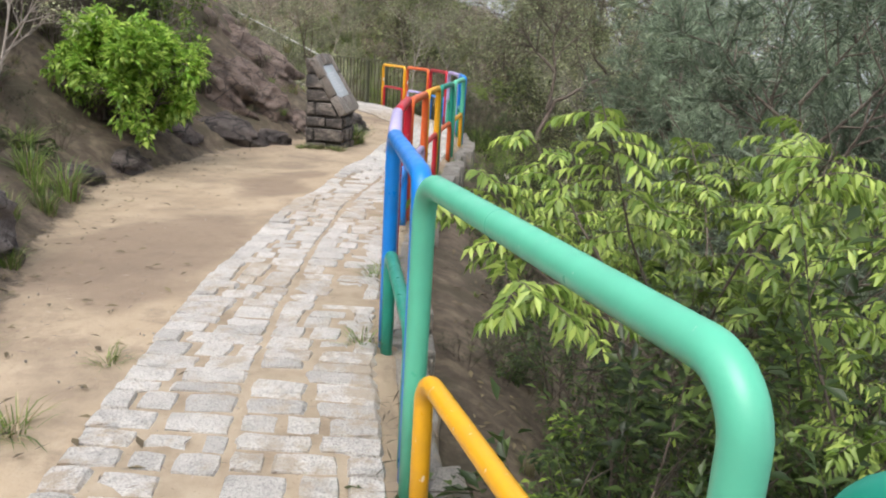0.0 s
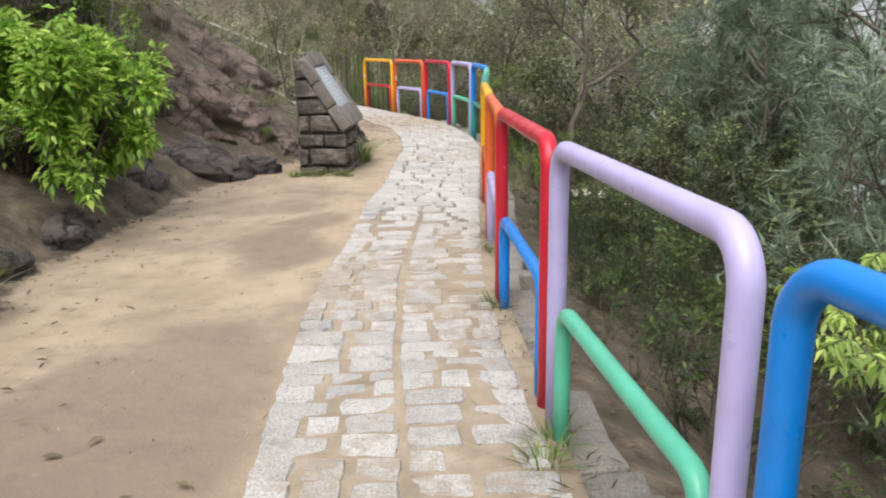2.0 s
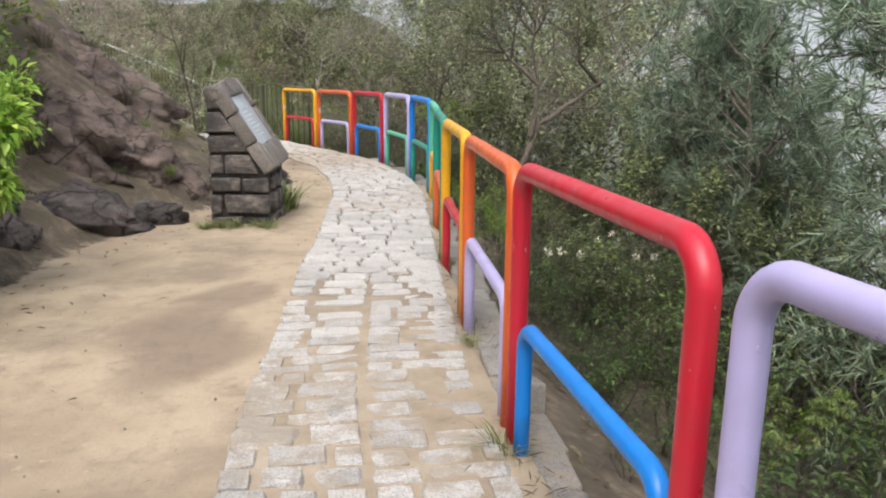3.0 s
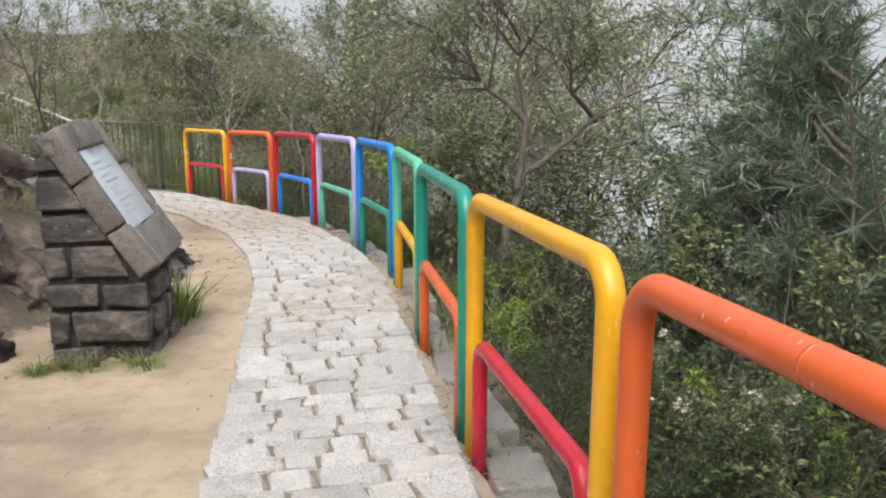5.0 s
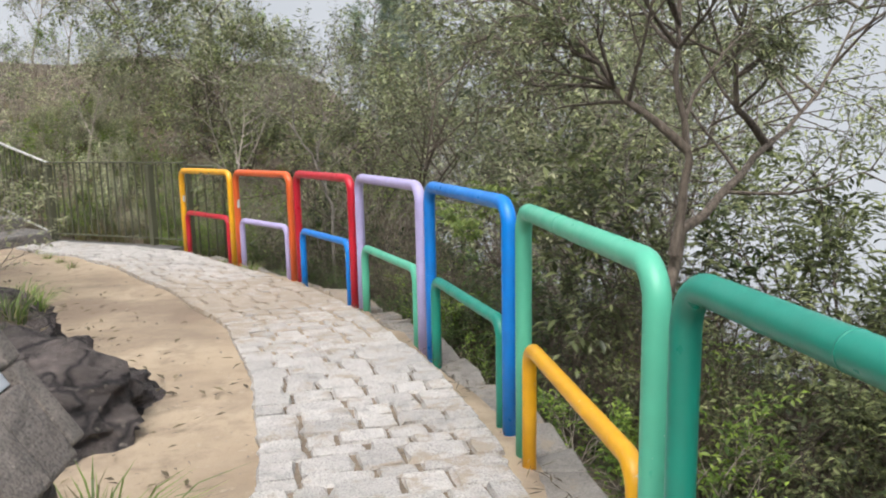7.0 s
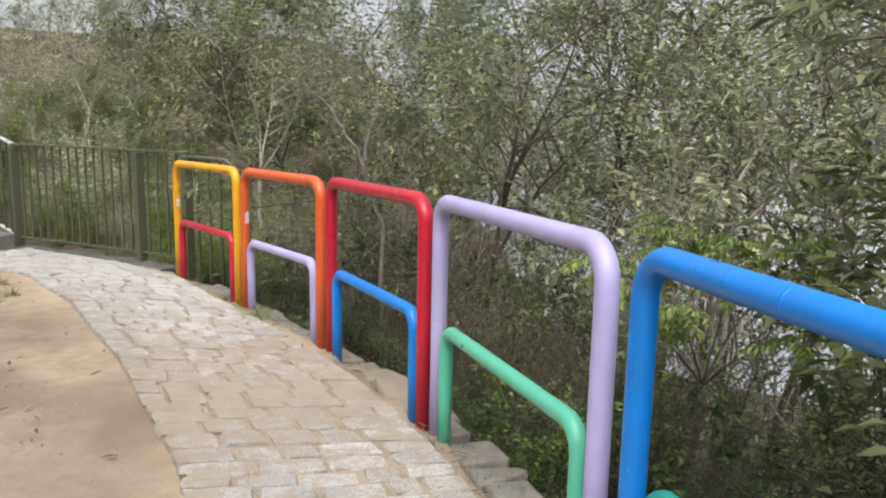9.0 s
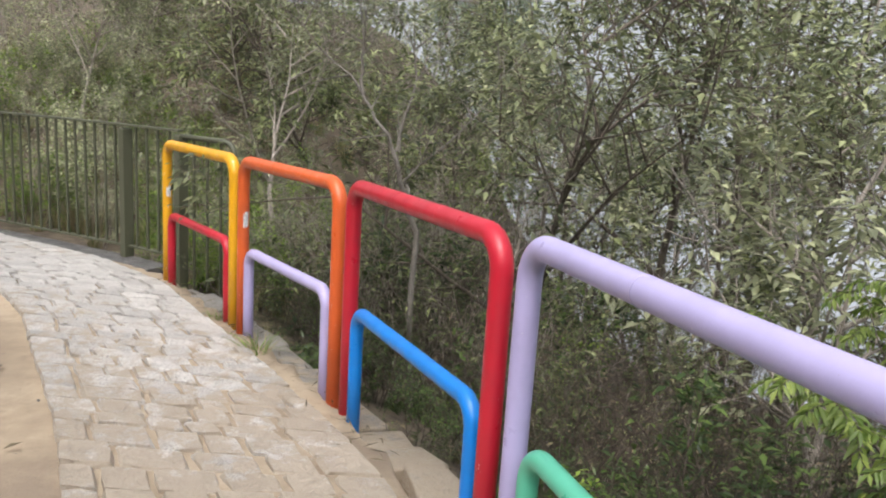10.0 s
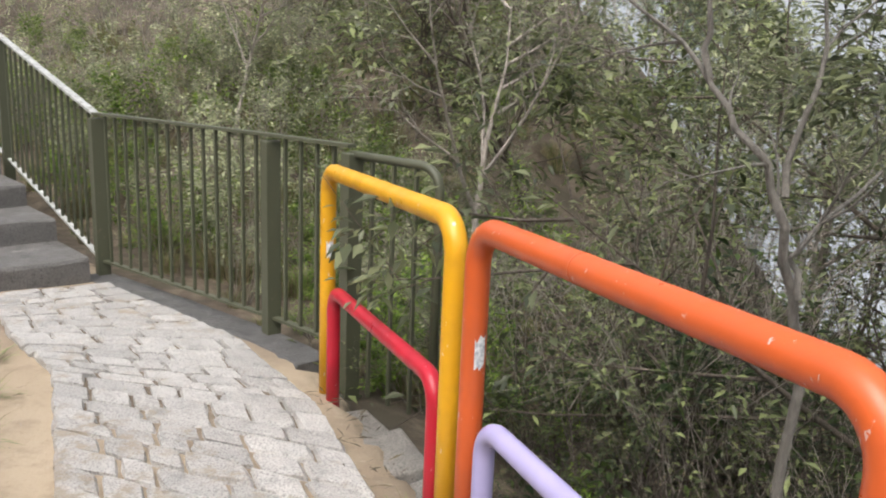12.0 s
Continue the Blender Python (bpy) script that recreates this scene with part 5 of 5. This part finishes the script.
STONES = []
srng = random.Random(3)
for k in range(18):
    sh = Shell()
    ring = []
    for inset, z in ((0.0, 0.0), (0.0, 0.75), (0.05, 1.0)):
        for cx, cy in ((-1, -1), (0, -1), (1, -1), (1, 0), (1, 1), (0, 1), (-1, 1), (-1, 0)):
            jx, jy = srng.uniform(-0.05, 0.04), srng.uniform(-0.05, 0.04)
            sh.v.append(Vector(((0.5 - inset) * cx * (0.96 if cx and cy else 1) + jx, (0.5 - inset) * cy * (0.96 if cx and cy else 1) + jy, z + (srng.uniform(-0.05, 0.02) if z == 1 else 0))))
    sh.v.append(Vector((0, 0, 1.0)))
    for l in (0, 8):
        for i in range(8):
            j = (i + 1) % 8
            sh.f.append((l + i, l + j, l + 8 + j, l + 8 + i))
    for i in range(8):
        sh.f.append((16 + i, 16 + (i + 1) % 8, 24))
    STONES.append(sh.mesh("sett", GRANITE))

rest = Shell()
count = 0
for lane, (c0, c1) in enumerate(((0.0, 0.5), (0.5, 1.0))):
    s = 0.0
    while s < 0.995:
        a, b = between(s)
        i = min(int(s * (len(LEFT) - 1)), len(LEFT) - 2)
        la = (Vector(LEFT[i + 1]) - Vector(LEFT[i])).length
        rb = (Vector(RIGHT[i + 1]) - Vector(RIGHT[i])).length
        unit = (la + rb) / 2 * (len(LEFT) - 1)
        d = srng.uniform(0.11, 0.185)
        a2, b2 = between(min(s + d / unit, 1))
        width = (b - a).length * (c1 - c0)
        if a.y > 9.4:
            if lane:
                break
            c1 = 1.0
        cuts = [c0]
        while (c1 - cuts[-1]) * (b - a).length > 0.24:
            cuts.append(cuts[-1] + srng.uniform(0.13, 0.3) / (b - a).length)
        if (c1 - cuts[-1]) * (b - a).length < 0.1 and len(cuts) > 1:
            cuts.pop()
        cuts.append(c1)
        for q0, q1 in zip(cuts, cuts[1:]):
            if srng.random() < 0.03 and a.y < 9.4:
                continue
            p00, p10, p01, p11 = a.lerp(b, q0), a.lerp(b, q1), a2.lerp(b2, q0), a2.lerp(b2, q1)
            c = (p00 + p10 + p01 + p11) / 4
            ax = (p10 + p11 - p00 - p01) / 2
            ay = (p01 + p11 - p00 - p10) / 2
            turn = math.degrees(math.atan2(ax.y, ax.x)) + srng.uniform(-2.5, 2.5)
            bury = 0.009 * smooth(0.0, 1.0, np.array(ripple(np.array(c.x), np.array(c.y), 2.2, 4.0)))
            edge = 0.014 if (q1 > 0.88 and 3.5 < c.y < 9.5) or (q1 > 0.6 and 15.0 < c.y < 18.9) else 0.005 if 14.6 < c.y < 19.0 else 0.0
            sandy_part = c.y < 9.3
            z = spot(c.x, c.y) - 0.07 + (0.011 if sandy_part else 0.021) + srng.uniform(-0.004, 0.004) - float(bury) * (0.6 if sandy_part else 0.3) - edge * 0.6
            gap = srng.uniform(0.02, 0.034) if sandy_part else srng.uniform(0.009, 0.017)
            m = pose(c.x, c.y, z, srng.uniform(-1.1, 1.1), srng.uniform(-1.1, 1.1), turn) @ Matrix.Diagonal((ax.length - gap, ay.length - gap * 0.8, 0.082, 1))
            me = srng.choice(STONES)
            if 3.4 < c.y < 14.2 and count < 300:
                st = new("sett", me)
                st.matrix_world = m
                st.parent = pavement
                count += 1
            else:
                o = len(rest.v)
                gx2, gy2 = 1 - gap / ax.length, 1 - gap * 0.8 / ay.length
                m = Matrix(((ax.x * gx2, ay.x * gy2, 0, c.x), (ax.y * gx2, ay.y * gy2, 0, c.y), (0, 0, 0.082, z), (0, 0, 0, 1)))
                rest.v += [m @ vv.co for vv in me.vertices]
                rest.f += [tuple(o + w for w in pl.vertices) for pl in me.polygons]
        s += d / unit
more = part("setts", rest.mesh("setts", GRANITE), pavement)
tagged(more, "worn granite setts", kind="stuff")

wall = thing("wall_coping", pose(0, 0, 0), "rough granite coping stones along the path's outer edge", "wall", kind="structure")
crng = random.Random(9)
line = along([p for p in RAIL if -2.5 < p[1] < 20.3], 600)
acc = np.concatenate([[0], np.cumsum(np.hypot(*np.diff(line, axis=0).T))])
s = 0.0
while s < acc[-1] - 0.4:
    ln = crng.uniform(0.16, 0.38)
    i, j = np.searchsorted(acc, s), np.searchsorted(acc, s + ln)
    a, b = Vector(line[i]), Vector(line[min(j, 599)])
    d = (b - a).normalized()
    o = Vector((d.y, -d.x))
    w0, w1 = crng.uniform(0.0, 0.04), crng.uniform(0.14, 0.26)
    zt = level((a.y + b.y) / 2) + crng.uniform(-0.04, -0.022) - (0.03 if a.y > 17 else 0)
    pts = []
    for z in (zt - 0.5, zt):
        for p, w in ((a + d * 0.008, w0), (b - d * 0.008, w0), (b - d * 0.008, w1), (a + d * 0.008, w1)):
            q = p + o * w
            pts.append((q.x, q.y, z))
    rough_block("coping_stone", pts, COPING, wall, crng, 0.016, 0.024)
    s += ln

# ---- loose small stuff: pebbles, fallen twigs and leaves ----
lrng = random.Random(21)
peb = Shell()
for k in range(420):
    y = lrng.uniform(1.5, 20)
    lx = float(np.interp(y, [p[1] for p in BANK], [p[0] for p in BANK]))
    rx = float(np.interp(y, [p[1] for p in RIGHT], [p[0] for p in RIGHT]))
    x = lrng.uniform(lx, rx + 0.35)
    r = lrng.uniform(0.003, 0.009)
    z = spot(x, y) + 0.012
    o = len(peb.v)
    for dx, dy, dz in ((1, 0, 0), (0, 1, 0), (-1, 0, 0), (0, -1, 0), (0, 0, 0.7), (0, 0, -0.9)):
        peb.v.append(Vector((x + dx * r * lrng.uniform(0.7, 1.3), y + dy * r * lrng.uniform(0.7, 1.3), z + dz * r)))
    for i in range(4):
        peb.f += [(o + i, o + (i + 1) % 4, o + 4), (o + (i + 1) % 4, o + i, o + 5)]
tagged(new("pebbles", peb.mesh("pebbles", COPING)), "small grey pebbles strewn on the sand", "pebbles", kind="stuff")
pos, way, nrm, sz = [], [], [], []
for k in range(5200):
    y = lrng.uniform(0, 24)
    if lrng.random() < 0.1:
        lx = float(np.interp(y, [p[1] for p in BANK], [p[0] for p in BANK]))
        x = lx + abs(lrng.gauss(0, 0.5))
    elif lrng.random() < 0.35:
        x = float(np.interp(y, [p[1] for p in BANK], [p[0] for p in BANK])) - abs(lrng.gauss(0, 1.2))
    else:
        x = float(np.interp(y, [p[1] for p in RAIL[:-4]], [p[0] for p in RAIL[:-4]])) + 0.4 + abs(lrng.gauss(0, 1.5))
    pos.append((x, y, spot(x, y) + 0.015))
    a = lrng.uniform(0, 2 * math.pi)
    way.append((math.cos(a), math.sin(a), lrng.uniform(-0.1, 0.4)))
    nrm.append((lrng.uniform(-0.3, 0.3), lrng.uniform(-0.3, 0.3), 1))
    sz.append(lrng.uniform(0.03, 0.08))
tagged(new("leaf_litter", leaves("leaf_litter", pos, way, nrm, sz, 0.35, LEAF_DRY)), "dry brown fallen leaves scattered on the soil", "leaf litter", kind="stuff")
pos, way, nrm, sz = [], [], [], []
for k in range(1500):
    y = lrng.uniform(1.5, 20)
    lx = float(np.interp(y, [p[1] for p in BANK], [p[0] for p in BANK]))
    rx = float(np.interp(y, [p[1] for p in RIGHT], [p[0] for p in RIGHT]))
    x = lx + (rx + 0.3 - lx) * lrng.random() ** 1.7
    a = lrng.uniform(0, 2 * math.pi)
    pos.append((x, y, spot(x, y) + 0.016))
    way.append((math.cos(a), math.sin(a), lrng.uniform(-0.05, 0.12)))
    nrm.append((lrng.uniform(-0.3, 0.3), lrng.uniform(-0.3, 0.3), 1))
    sz.append(lrng.uniform(0.015, 0.06))
tagged(new("twig_litter", leaves("twig_litter", pos, way, nrm, sz, 0.12, DEAD)), "tiny dry twigs and needles scattered on the sand", "litter", kind="stuff")
pos, way, nrm, sz = [], [], [], []
for k in range(1500):
    i = lrng.randrange(599)
    p = Vector(line[i]) + Vector((lrng.gauss(0, 0.09), lrng.uniform(-0.05, 0.05)))
    if ripple(np.array(p.x), np.array(p.y), 3.1, 2.0) < -0.1:
        continue
    a = lrng.uniform(0, 2 * math.pi)
    pos.append((p.x, p.y, max(spot(p.x, p.y), level(p.y) - 0.03) + lrng.uniform(0.004, 0.02)))
    way.append((math.cos(a), math.sin(a), lrng.uniform(-0.1, 0.3)))
    nrm.append((lrng.uniform(-0.4, 0.4), lrng.uniform(-0.4, 0.4), 1))
    sz.append(lrng.uniform(0.03, 0.09))
tagged(new("needle_litter", leaves("needle_litter", pos, way, nrm, sz, 0.1, LEAF_DRY)), "dry brown needles gathered under the railing", "litter", kind="stuff")
